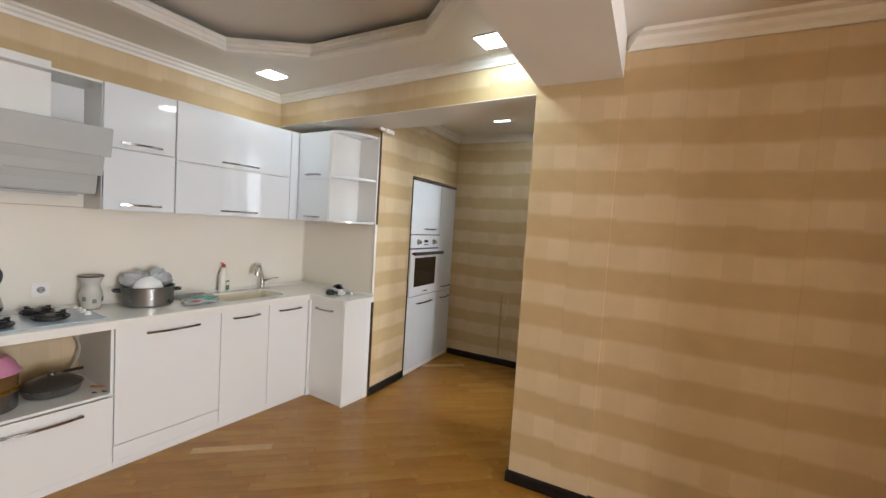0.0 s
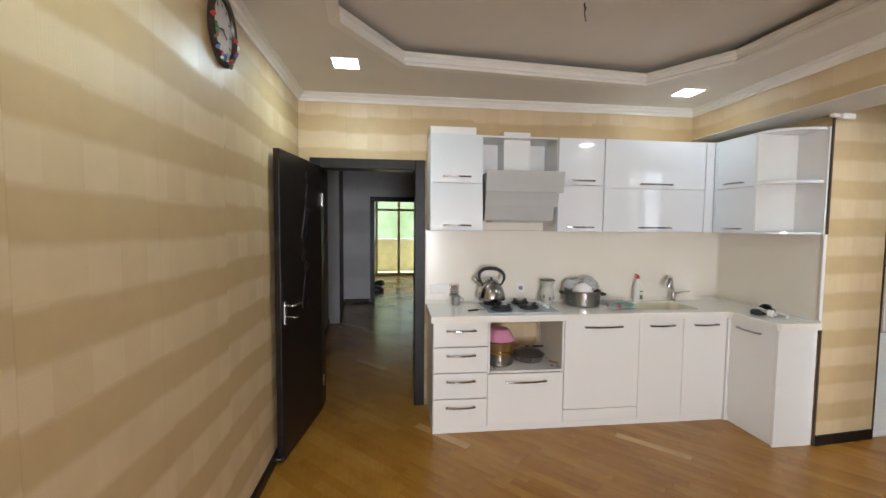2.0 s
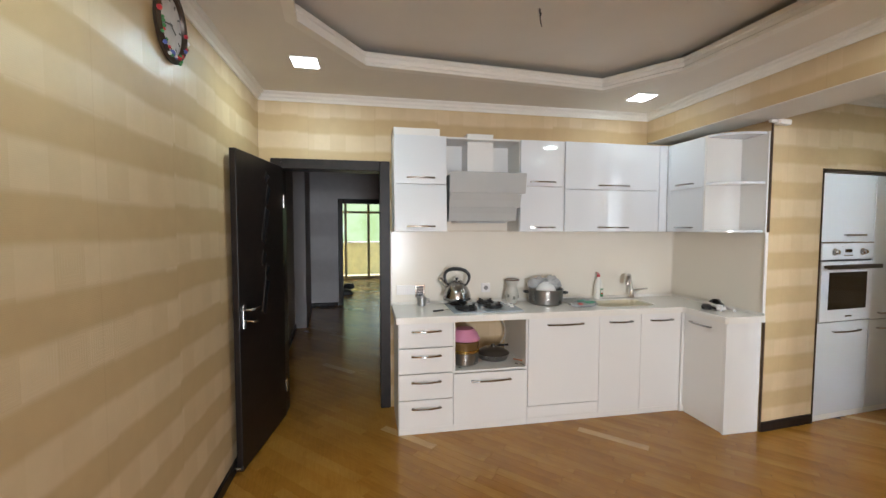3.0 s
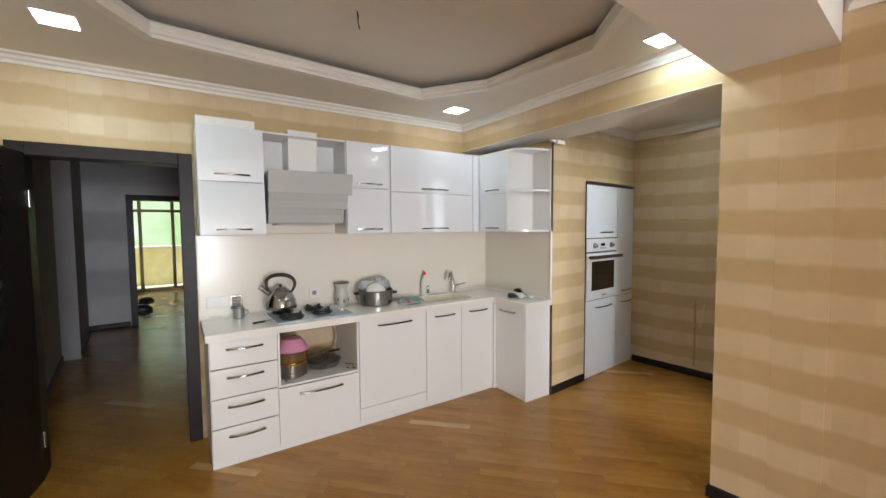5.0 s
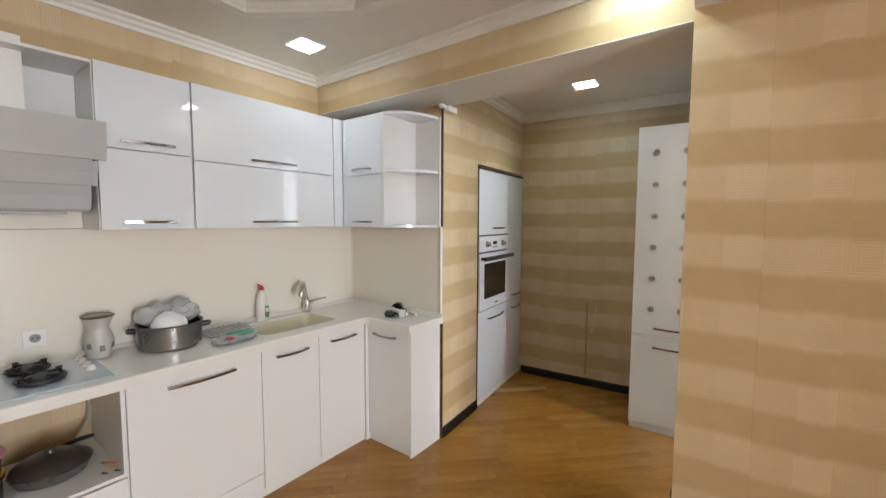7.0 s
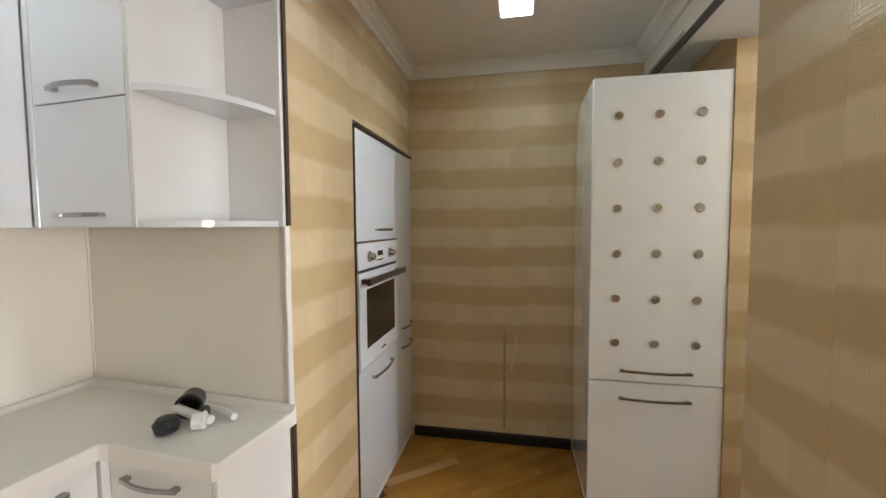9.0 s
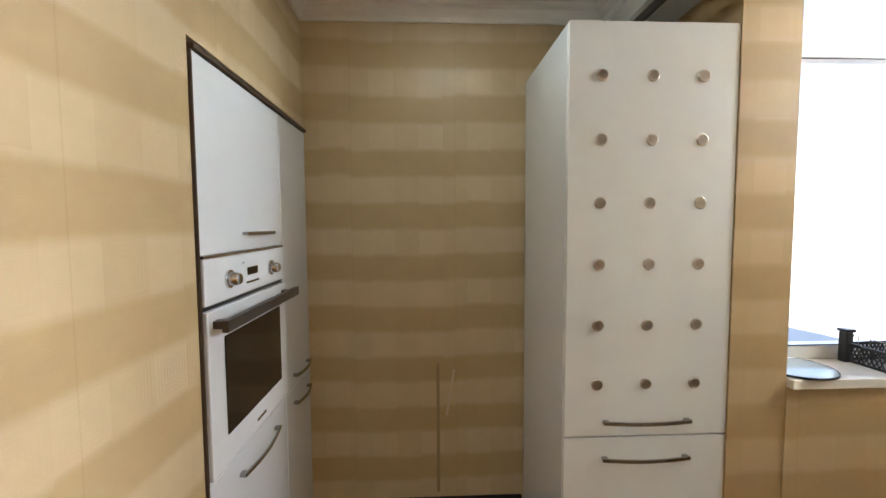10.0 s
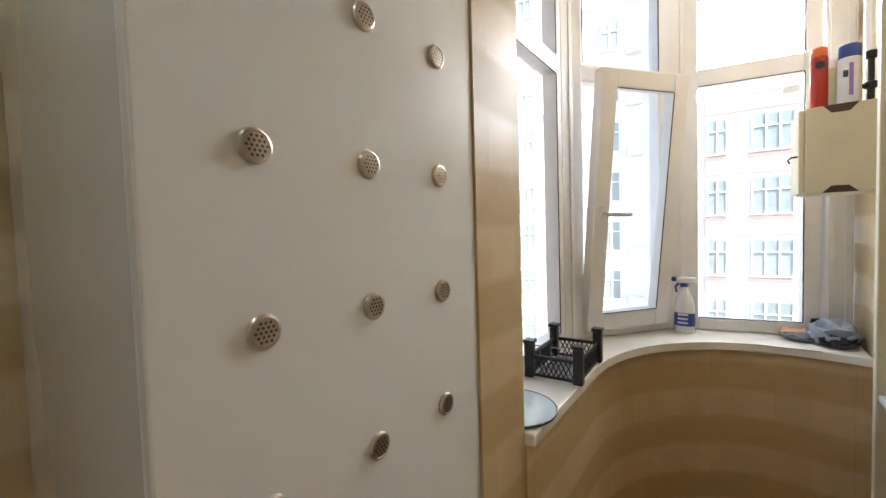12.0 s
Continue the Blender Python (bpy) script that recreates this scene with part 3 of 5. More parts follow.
lip = shifted(front, 0.022)
lip[0] = (0.094, lip[0][1])
lip[-1] = (lip[-1][0], 3.104)
bm = bmesh.new()
prism(bm, lip + [(1.85, 3.104), (1.77, 3.79), (1.11, 4.36), (0.094, 4.36)], SILL - 0.035, SILL)
ed = [e for e in bm.edges if all(v.co.z > SILL - 0.01 for v in e.verts)]
bmesh.ops.bevel(bm, geom=ed, offset=0.01, segments=3, profile=0.5, affect="EDGES")
structure("window_sill", bm, SILLSTONE, "pale stone window sill following the curved parapet", "window sill", smooth=True)


def window_unit(name, a, b, sash=False):
    """A tall window between two plan points: outer frame, transom, panes above and below; optionally a tilted sash."""
    d = (b - a)
    L = d.length
    m = pose(a.x, a.y, 0, 0, 0, math.degrees(math.atan2(d.y, d.x)))
    root = new(name)
    root.matrix_basis = m
    tagged(root, "white plastic window of the bay with a transom light", "window", kind="structure")
    top, tr = 2.84, 2.205
    part("window_frame", bevelled(0.0, -0.035, SILL, 0.065, 0.035, top, 0.006), PVC, root)
    part("window_frame", bevelled(L - 0.065, -0.035, SILL, L, 0.035, top, 0.006), PVC, root)
    for z, h in ((SILL, 0.06), (tr, 0.085), (top - 0.06, 0.06)):
        part("window_rail", bevelled(0.065, -0.034, z, L - 0.065, 0.034, z + h, 0.006), PVC, root)
    p = part("pane", bevelled(0.06, -0.006, tr + 0.08, L - 0.06, 0.006, top - 0.055, 0.001), GLASS, root)
    p.visible_shadow = False
    for x in (0.065, L - 0.071):
        part("gasket", bevelled(x, -0.038, tr + 0.087, x + 0.006, -0.0345, top - 0.062, 0.001), BLACKPLASTIC, root)
    if not sash:
        p = part("pane", bevelled(0.06, -0.006, SILL + 0.055, L - 0.06, 0.006, tr + 0.004, 0.001), GLASS, root)
        p.visible_shadow = False
        part("gasket", bevelled(0.067, -0.038, tr - 0.006, L - 0.067, -0.0345, tr - 0.001, 0.001), BLACKPLASTIC, root)
        part("gasket", bevelled(0.067, -0.038, SILL + 0.061, L - 0.067, -0.0345, SILL + 0.066, 0.001), BLACKPLASTIC, root)
        part("gasket", bevelled(L - 0.071, -0.038, SILL + 0.066, L - 0.0655, -0.0345, tr - 0.006, 0.001), BLACKPLASTIC, root)
    else:
        w, h = L - 0.10, tr - SILL - 0.03
        tilt = part("sash", bevelled(0, -0.03, 0, 0.085, 0.03, h, 0.006), PVC, root, "tilted open sash", at=Matrix.Translation((0.05, -0.04, SILL + 0.045)) @ pose(0, 0, 0, 6.5, 0, 0))
        part("stile", bevelled(w - 0.085, -0.03, 0, w, 0.03, h, 0.006), PVC, tilt)
        for z in (0.0, h - 0.085):
            part("rail", bevelled(0.085, -0.029, z, w - 0.085, 0.029, z + 0.085, 0.006), PVC, tilt)
        p = part("pane", bevelled(0.08, -0.008, 0.08, w - 0.08, 0.008, h - 0.08, 0.001), GLASS, tilt)
        p.visible_shadow = False
        hb = part("handle_rose", bevelled(0.028, -0.042, h * 0.44, 0.056, -0.03, h * 0.44 + 0.07, 0.003), PVC, tilt, "white handle rose")
        part("handle", tube(bmesh.new(), [(0.042, -0.035, h * 0.44 + 0.035), (0.042, -0.07, h * 0.44 + 0.035), (0.06, -0.075, h * 0.44 + 0.035), (0.17, -0.075, h * 0.44 + 0.033)], 0.009), plain("handle_grey", (0.5, 0.49, 0.48), 0.35), tilt, smooth=True)
        for z in (h - 0.088, 0.0855):
            part("gasket", bevelled(0.087, -0.0335, z, w - 0.087, -0.03, z + 0.004, 0.001), BLACKPLASTIC, tilt)
        part("gasket", bevelled(w - 0.09, -0.0335, 0.09, w - 0.0855, -0.03, h - 0.09, 0.001), BLACKPLASTIC, tilt)
    return root


d1, d2, d3 = (A1 - A0).normalized(), (A2 - A1).normalized(), (A3 - A2).normalized()
window_unit("window_1", A0 + d1 * 0.004, A1 - d1 * 0.055)
window_unit("window_2", A1 + d2 * 0.045, A2 - d2 * 0.055, True)
window_unit("window_3", A2 + d3 * 0.05, A3 - d3 * 0.13)
for p, da, db in ((A1, d1, d2), (A2, d2, d3), (A3 - d3 * 0.068, d3, d3)):
    bis = (da + db).normalized()
    bm = bevelled(-0.052, -0.045, SILL, 0.052, 0.05, 2.85, 0.012, 2)
    for x in (-0.03, 0.03):
        b2m = Matrix.Translation((x, -0.052, 0))
        box(bm, -0.012, 0, SILL, 0.012, 0.008, 2.85, b2m)
    structure("window_post", bm, PVC, "white plastic post between bay windows", "window post", pose(p.x, p.y, 0, 0, 0, math.degrees(math.atan2(bis.y, bis.x))))

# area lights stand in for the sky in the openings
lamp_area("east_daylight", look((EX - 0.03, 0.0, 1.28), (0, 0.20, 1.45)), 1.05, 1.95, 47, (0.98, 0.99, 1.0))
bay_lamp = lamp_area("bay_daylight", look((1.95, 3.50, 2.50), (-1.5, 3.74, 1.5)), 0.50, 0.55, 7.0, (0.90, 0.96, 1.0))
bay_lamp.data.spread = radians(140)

# assumed window in the unseen wall behind the walk
ew = new("window_east")
ew.matrix_basis = Matrix.Translation((EX + 0.08, WY0, 0))
tagged(ew, "assumed white framed window in the unseen living side wall", "window", kind="structure")
for y in (0.0, 0.535, 1.07):
    part("window_frame", bevelled(-0.03, y, 0.25, 0.03, y + 0.07, 2.3, 0.004), PVC, ew)
for z in (0.25, 2.23):
    for y in (0.07, 0.605):
        part("window_rail", bevelled(-0.03, y, z, 0.03, y + 0.465, z + 0.07, 0.004), PVC, ew)

bm = bmesh.new()
box(bm, 1.95, 2.762, 0, 5.2, 2.80, 2.96)
structure("wall_outer_face", bm, CREAM, "plastered outside of the living side wall", "wall")

# ---- outside: facing apartment buildings and the ground ----
bm = bmesh.new()
box(bm, -300, -300, -9.2, 300, 300, -9.0)
structure("ground", bm, plain("yard", (0.32, 0.31, 0.29), 0.9), "paved yard far below", "ground")
FACADE = plain("facade_paint", (0.82, 0.80, 0.77), 0.85, vary=0.05, scale=0.3)
PINK = plain("facade_pink_band", (0.76, 0.57, 0.52), 0.85, vary=0.05, scale=0.3)
WINDARK = plain("facade_glass", (0.36, 0.41, 0.41), 0.15, vary=0.2, scale=0.5)


def facade(name, m, length, storeys, bays, label, bands):
    """A plastered block with rows of framed windows; its front faces -x."""
    root = thing(name, m, label, "apartment building")
    part("wall", bevelled(0, 0, -9, 8, length, -9 + 2.75 * storeys, 0.02), FACADE, root)
    part("roof", bevelled(-0.3, -0.2, -9 + 2.75 * storeys, 8.2, length + 0.2, -8.6 + 2.75 * storeys, 0.03), FACADE, root)
    for k in range(storeys):
        z = -9 + 2.75 * k + 0.95
        if bands:
            part("band", bevelled(-0.12, 0.3, z - 0.95, -0.002, length - 0.3, z - 0.12, 0.02), PINK, root)
        for y, w in bays:
            win = part("window", bevelled(-0.05, y, z, -0.003, y + w, z + 1.55, 0.01), WINDARK, root)
            n = max(2, round(w / 0.45))
            for i in range(n + 1):
                yy = y + (w - 0.07) * i / n
                part("mullion", bevelled(-0.09, yy, z, -0.051, yy + 0.07, z + 1.55, 0.005), FACADE, win)
            part("sill", bevelled(-0.2, y - 0.08, z - 0.06, -0.051, y + w + 0.08, z - 0.005, 0.01), FACADE, win)
            part("lintel", bevelled(-0.09, y, z + 1.01, -0.0515, y + w, z + 1.07, 0.005), FACADE, win)
    return root


facade("apartment_building", pose(22.5, -9.2, -1.05, 0, 0, 4), 14.1, 9, [(1.0, 1.8), (4.2, 1.8), (7.6, 1.5), (10.6, 1.5), (12.95, 0.8)], "pale plastered apartment block with pinkish bands", True)
tower = facade("apartment_building", pose(24, 5.4, 0, 0, 0, 14), 15, 10, [(0.8, 1.0), (3.3, 1.0), (5.6, 1.0), (8.0, 1.6), (11.2, 1.0)], "white plastered apartment block with small windows", False)
rng_ac = random.Random(3)
for k in range(10):
    for y in (2.2, 4.6, 7.2):
        if rng_ac.random() < 0.75:
            part("air_conditioner", bevelled(-0.4, y, -9 + 2.75 * k + 0.6, -0.01, y + 0.75, -9 + 2.75 * k + 1.1, 0.03), PVC, tower)

# ---- kitchen units ----
HANDLE_DARK = plain("handle_dark_chrome", (0.36, 0.35, 0.345), 0.14, 1.0, vary=0.1)


def handle_bm(length):
    """An arched flat bar on two feet, along y, standing out along x."""
    bm = bmesh.new()
    n = 10
    for i in range(n):
        a, b = i / n, (i + 1) / n
        ya, yb = (a - 0.5) * length, (b - 0.5) * length
        xa, xb = 0.014 + 0.016 * math.sin(math.pi * a), 0.014 + 0.016 * math.sin(math.pi * b)
        vs = [bm.verts.new(c) for c in ((xa, ya, -0.006), (xa + 0.007, ya, -0.006), (xa + 0.007, ya, 0.006), (xa, ya, 0.006), (xb, yb, -0.006), (xb + 0.007, yb, -0.006), (xb + 0.007, yb, 0.006), (xb, yb, 0.006))]
        for f in ((0, 1, 5, 4), (1, 2, 6, 5), (2, 3, 7, 6), (3, 0, 4, 7)):
            bm.faces.new([vs[k] for k in f])
        if i in (0, n - 1):
            bm.faces.new([vs[k] for k in ((3, 2, 1, 0) if i == 0 else (4, 5, 6, 7))])
    for s in (-1, 1):
        y = s * (length / 2 - 0.012)
        box(bm, 0.0, y - 0.010, -0.0055, 0.020, y + 0.010, 0.0055)
    bmesh.ops.remove_doubles(bm, verts=bm.verts[:], dist=0.00005)
    return bm


def add_handle(parent, x, y, z, length, rz=0.0):
    return part("handle", handle_bm(length), HANDLE_DARK, parent, "arched dark chrome bar handle", at=pose(x, y, z, 0, 0, rz))


def panel(name, parent, x0, y0, z0, x1, y1, z1, material=GLOSS, r=0.002, label=""):
    return part(name, bevelled(x0, y0, z0, x1, y1, z1, r), material, parent, label)


D0, FR, PLTOP = 0.496, 0.516, 0.05
G = 0.0018


def carcass(root, w, d, z0, z1, back=True):
    """An open box of boards w wide along y, d deep along x."""
    t = 0.016
    part("side_panel", bevelled(0.012, 0, z0, d, t, z1, 0.001), CARCASS, root)
    part("side_panel", bevelled(0.012, w - t, z0, d, w, z1, 0.001), CARCASS, root)
    part("bottom_panel", bevelled(0.012, t, z0, d, w - t, z0 + t, 0.001), CARCASS, root)
    if back:
        part("back_panel", bevelled(0.012, t, z0 + t, 0.02, w - t, z1, 0.001), CARCASS, root)


def base_unit(name, v0, v1, label, back=True, top=0.848):
    root = thing(name, K @ Matrix.Translation((0, v0, 0)), label, "cabinet", "base cabinets")
    carcass(root, v1 - v0, D0, PLTOP, top, back)
    panel("plinth", root, 0.44, 0, 0, 0.508, v1 - v0, PLTOP - 0.002, SATIN)
    return root


# drawers
w = 0.411
c = base_unit("drawer_cabinet", 0.514, 0.925, "white gloss base cabinet with four drawers")
panel("end_panel", c, 0.012, -0.004, 0, 0.512, -0.0005, 0.848, SATIN)
for z0, z1 in ((0.661, 0.844), (0.465, 0.657), (0.266, 0.461), (PLTOP, 0.262)):
    d = panel("drawer", c, D0 + 0.001, G, z0 + G, FR, w - G, z1 - G, SATIN)
    add_handle(d, FR, w / 2, z1 - 0.058, 0.225)
# open niche for an oven, drawer beneath
w = 0.596
c = base_unit("oven_housing", 0.925, 1.521, "white base cabinet with an open niche over one drawer", False)
panel("niche_shelf", c, 0.02, 0.016, 0.452, FR, w - 0.016, 0.468, CARCASS)
panel("edge_strip", c, D0, 0.0005, 0.47, FR, 0.016, 0.844, SATIN)
panel("edge_strip", c, D0, w - 0.016, 0.47, FR, w - 0.0005, 0.844, SATIN)
d = panel("drawer", c, D0 + 0.001, G, PLTOP + G, FR, w - G, 0.444, SATIN)
add_handle(d, FR, w / 2, 0.385, 0.32)
# dishwasher front
w = 0.614
c = base_unit("dishwasher", 1.521, 2.135, "integrated dishwasher with a white front panel")
d = panel("door", c, D0 + 0.001, G + 0.003, 0.147, FR, w - G, 0.844, SATIN)
add_handle(d, FR, w / 2 + 0.005, 0.792, 0.31)
panel("toe_panel", c, D0 + 0.001, G, PLTOP + G, FR - 0.001, w - G, 0.142, SATIN)
for v0, v1, side in ((2.135, 2.510, 0), (2.510, 2.885, 0)):
    w = v1 - v0
    c = base_unit("base_cabinet", v0, v1, "white base cabinet with one door", top=0.715)
    d = panel("door", c, D0 + 0.001, G, PLTOP + G, FR, w - G, 0.844, SATIN)
    add_handle(d, FR, w / 2, 0.792, 0.21)
# wing: shallow unit whose door faces the room's other wall
c = thing("corner_cabinet", K, "shallow white corner cabinet ending the worktop", "cabinet", "base cabinets")
panel("body", c, 0.53, 2.93, PLTOP, 0.915, 3.215, 0.848, CARCASS)
panel("end_panel", c, 0.916, 2.907, 0, 0.934, 3.215, 0.848, SATIN)
panel("plinth", c, 0.53, 2.92, 0, 0.915, 2.929, PLTOP, SATIN)
panel("filler", c, 0.498, 2.887, 0.0, 0.529, 2.926, 0.848, SATIN)
d = panel("door", c, 0.531, 2.908, PLTOP + G, 0.914, 2.929, 0.844, SATIN)
add_handle(d, 0.70, 2.908, 0.788, 0.21, -90)

# worktop with an integral sink and a small upstand
wt = thing("worktop", K, "white stone worktop with an integral cream sink", "worktop")
WZ0, WZ1 = 0.850, 0.898
oc = [(0.014, 0.492), (0.548, 0.492), (0.548, 2.10), (0.548, 2.80), (0.548, 2.868), (0.575, 2.878), (0.945, 2.878), (0.962, 2.895), (0.962, 3.213), (0.014, 3.213), (0.014, 2.80), (0.014, 2.10)]
sc, sr = [], 0.07
for cx, cy, a0 in ((0.36, 2.66, 0), (0.17, 2.66, 90), (0.17, 2.28, 180), (0.36, 2.28, 270)):
    for i in range(6):
        a = radians(a0 + 18 * i)
        sc.append((cx + sr * math.cos(a), cy + sr * math.sin(a)))
bm = bmesh.new()
cut0, cut1 = (0.36, 2.10), (0.36, 2.80)
pieces = [oc[:3] + [cut0, oc[11]], oc[3:11] + [cut1],
          [cut0, oc[2], oc[3], cut1] + sc[5::-1] + sc[:17:-1], [cut1, oc[10], oc[11], cut0] + sc[18:4:-1]]
made = {}


def top_vert(p, z):
    key = (round(p[0], 5), round(p[1], 5), z)
    if key not in made:
        made[key] = bm.verts.new((p[0], p[1], z))
    return made[key]


for z in (WZ0, WZ1):
    for piece in pieces:
        bm.faces.new([top_vert(p, z) for p in piece])
for loop in (oc, sc):
    for i in range(len(loop)):
        p, q = loop[i], loop[(i + 1) % len(loop)]
        bm.faces.new((top_vert(p, WZ0), top_vert(q, WZ0), top_vert(q, WZ1), top_vert(p, WZ1)))
bmesh.ops.recalc_face_normals(bm, faces=bm.faces[:])
bm.normal_update()
rim = [e for e in bm.edges if len(e.link_faces) == 2 and all(v.co.z > WZ1 - 0.001 for v in e.verts) and any(abs(f.normal.z) < 0.5 for f in e.link_faces)]
bmesh.ops.bevel(bm, geom=rim, offset=0.006, segments=2, profile=0.5, affect="EDGES")
part("top", bm, STONE, wt)
CREAMSINK = plain("cream_sink", (0.78, 0.72, 0.56), 0.18, vary=0.03)
bm = bmesh.new()
rings = []
for k, z in ((1.0, WZ1 - 0.012), (0.97, WZ1 - 0.05), (0.93, WZ1 - 0.12), (0.85, WZ1 - 0.15), (0.25, WZ1 - 0.155), (0.02, WZ1 - 0.156)):
    rings.append([bm.verts.new((0.265 + (x - 0.265) * k, 2.47 + (y - 2.47) * k, z)) for x, y in sc])
for a, b in zip(rings, rings[1:]):
    for i in range(len(sc)):
        j = (i + 1) % len(sc)
        bm.faces.new((a[i], a[j], b[j], b[i]))
part("sink_bowl", bm, CREAMSINK, wt, "cream sink bowl", smooth=True)
for a, b, n in (((0.016, 0.492), (0.016, 3.213), (1, 0)), ((0.04, 3.211), (0.962, 3.211), (0, -1))):
    bm = bmesh.new()
    run(bm, a, b, n, [(0, 0), (0.026, 0), (0.014, 0.005), (0.008, 0.016), (0.005, 0.019), (0, 0.02)], WZ1 - 0.001)
    part("upstand", bm, STONE, wt)

# splashback panels with edge trims
sb = thing("splashback", K, "cream glossy splashback panels with white edge trim", "splashback")
panel("panel", sb, 0.001, 0.495, 0.885, 0.012, 3.214, 1.523, SPLASH, 0.001)
panel("panel", sb, 0.012, 3.215, 0.885, 0.935, 3.2265, 1.523, SPLASH, 0.001)
panel("edge_trim", sb, 0.936, 3.205, 0.89, 0.945, 3.229, 1.523, PVC, 0.002)
panel("edge_trim", sb, 0.001, 0.486, 0.885, 0.016, 0.4945, 1.523, PVC, 0.002)
panel("corner_trim", sb, 0.0125, 3.207, 0.91, 0.0205, 3.2145, 1.523, SPLASH, 0.002)

# wall cupboards
UB, UT, UM, UF = 1.522, 2.268, 1.893, 0.32


def upper(name, v0, v1, label):
    root = thing(name, K @ Matrix.Translation((0, v0, 0)), label, "wall cabinet", "wall cabinets")
    w = v1 - v0
    carcass(root, w, UF - 0.032, UB, UT)
    part("top_panel", bevelled(0.012, 0.016, UT - 0.016, UF - 0.032, w - 0.016, UT, 0.001), CARCASS, root)
    return root, w


c, w = upper("wall_cabinet", 0.498, 0.909, "white gloss wall cabinet, lower flap slightly open")
d = panel("flap_door", c, UF - 0.019, G, UM + G, UF, w - G, UT - G)
add_handle(d, UF, w / 2, UM + 0.048, 0.22)
d = part("flap_door", bevelled(-0.019, 0, UB - UM + G, 0, w - 2 * G, -G, 0.002), GLOSS, c, "lower flap, slightly open", at=pose(UF + 0.004, G, UM, 0, -4.4, 0))
add_handle(d, 0, w / 2 - G, UB - UM + 0.04, 0.22)
panel("top_box", c, 0.012, 0.0, UT + 0.001, 0.30, 0.36, 2.325, SATIN)
c, w = upper("wall_cabinet", 1.521, 1.906, "white gloss wall cabinet beside the hood")
for z0, z1 in ((UM, UT), (UB, UM)):
    d = panel("flap_door", c, UF - 0.019, G, z0 + G, UF, w - G, z1 - G)
    add_handle(d, UF, w / 2, z0 + 0.036, 0.22)
c, w = upper("wall_cabinet", 1.906, 2.800, "wide white gloss wall cabinet with two flap doors")
for z0, z1 in ((UM - 0.018, UT), (UB, UM - 0.018)):
    d = part("flap_door", bevelled(-0.019, -w / 2 + G, z0 + G, 0, w / 2 - G, z1 - G, 0.002), GLOSS, c, at=pose(UF + 0.004, w / 2, 0, 0, 0, 1.1))
    add_handle(d, 0, 0, z0 + 0.036, 0.29)
c = thing("wall_cabinet", K, "white gloss corner wall cabinet", "wall cabinet", "wall cabinets")
panel("filler", c, UF - 0.019, 2.802, UB, UF - 0.001, 2.876, UT)
panel("body", c, 0.012, 2.902, UB, 0.705, 3.205, UT, CARCASS)
panel("body", c, 0.012, 2.802, UB, UF - 0.02, 2.900, UT, CARCASS)
panel("filler", c, UF - 0.001, 2.880, UB, UF + 0.022, 2.901, UT)
for z0, z1 in ((UM - 0.018, UT), (UB, UM - 0.018)):
    d = panel("flap_door", c, UF + 0.024, 2.881, z0 + G, 0.704, 2.901, z1 - G)
    add_handle(d, (UF + 0.704) / 2 + 0.01, 2.881, z0 + 0.036, 0.18, -90)
# open end shelf with quarter-round boards
c = thing("corner_shelf", K, "white open end shelf with curved boards", "shelf", "wall cabinets")
curve = [(0.724, 2.885)] + [(0.724 + 0.196 * math.sin(radians(a)), 2.885 + 0.315 * (1 - math.cos(radians(a)))) for a in range(6, 91, 7)] + [(0.92, 3.205), (0.724, 3.205)]
for z in (UB, 1.885, UT - 0.018):
    bm = bmesh.new()
    prism(bm, curve, z, z + 0.018)
    part("shelf_board", bm, GLOSS, c)
panel("side_panel", c, 0.706, 2.881, UB, 0.723, 3.205, UT, CARCASS)
panel("back_panel", c, 0.7065, 3.206, UB, 0.937, 3.2195, UT, CARCASS)

# thin brown strips draw the shaded edge of the pier corner
tr = new("pier_edge_shade")
tr.matrix_basis = K
tagged(tr, "dark brown strip for the shaded edge of the pier corner", "trim", kind="structure")
BROWN = plain("brown_edge", (0.07, 0.045, 0.03), 0.5, spec=0.2)
panel("brown_strip", tr, 0.9375, 3.221, 0.0, 0.9455, 3.236, 0.848, BROWN, 0.001)
panel("brown_strip", tr, 0.9375, 3.2205, 1.525, 0.9455, 3.236, 2.345, BROWN, 0.001)

# hood niche boards and the hood
c = thing("hood_niche", K, "white board lining round the extractor hood", "panel")
panel("top_board", c, 0.012, 0.911, UT - 0.014, 0.30, 1.519, UT, CARCASS)
panel("back_board", c, 0.012, 0.911, UB + 0.10, 0.018, 1.519, UT - 0.015, CARCASS)
panel("lower_strip", c, 0.0125, 0.911, UB + 0.004, 0.02, 1.519, UB + 0.098, SPLASH)
h = thing("extractor_hood", K, "slanted light grey glass extractor hood with chimney", "extractor hood")
panel("chimney", h, 0.02, 1.10, 1.90, 0.22, 1.32, 2.318, SATIN)


def slab(pts, v0, v1):
    """A section of (u, z) points drawn out along the wall."""
    bm = bmesh.new()
    a = [bm.verts.new((u, v0, z)) for u, z in pts]
    b = [bm.verts.new((u, v1, z)) for u, z in pts]
    bm.faces.new(a), bm.faces.new(b[::-1])
    for i in range(len(pts)):
        j = (i + 1) % len(pts)
        bm.faces.new((a[i], a[j], b[j], b[i]))
    bmesh.ops.bevel(bm, geom=bm.edges[:], offset=0.0025, segments=1, affect="EDGES")
    return bm


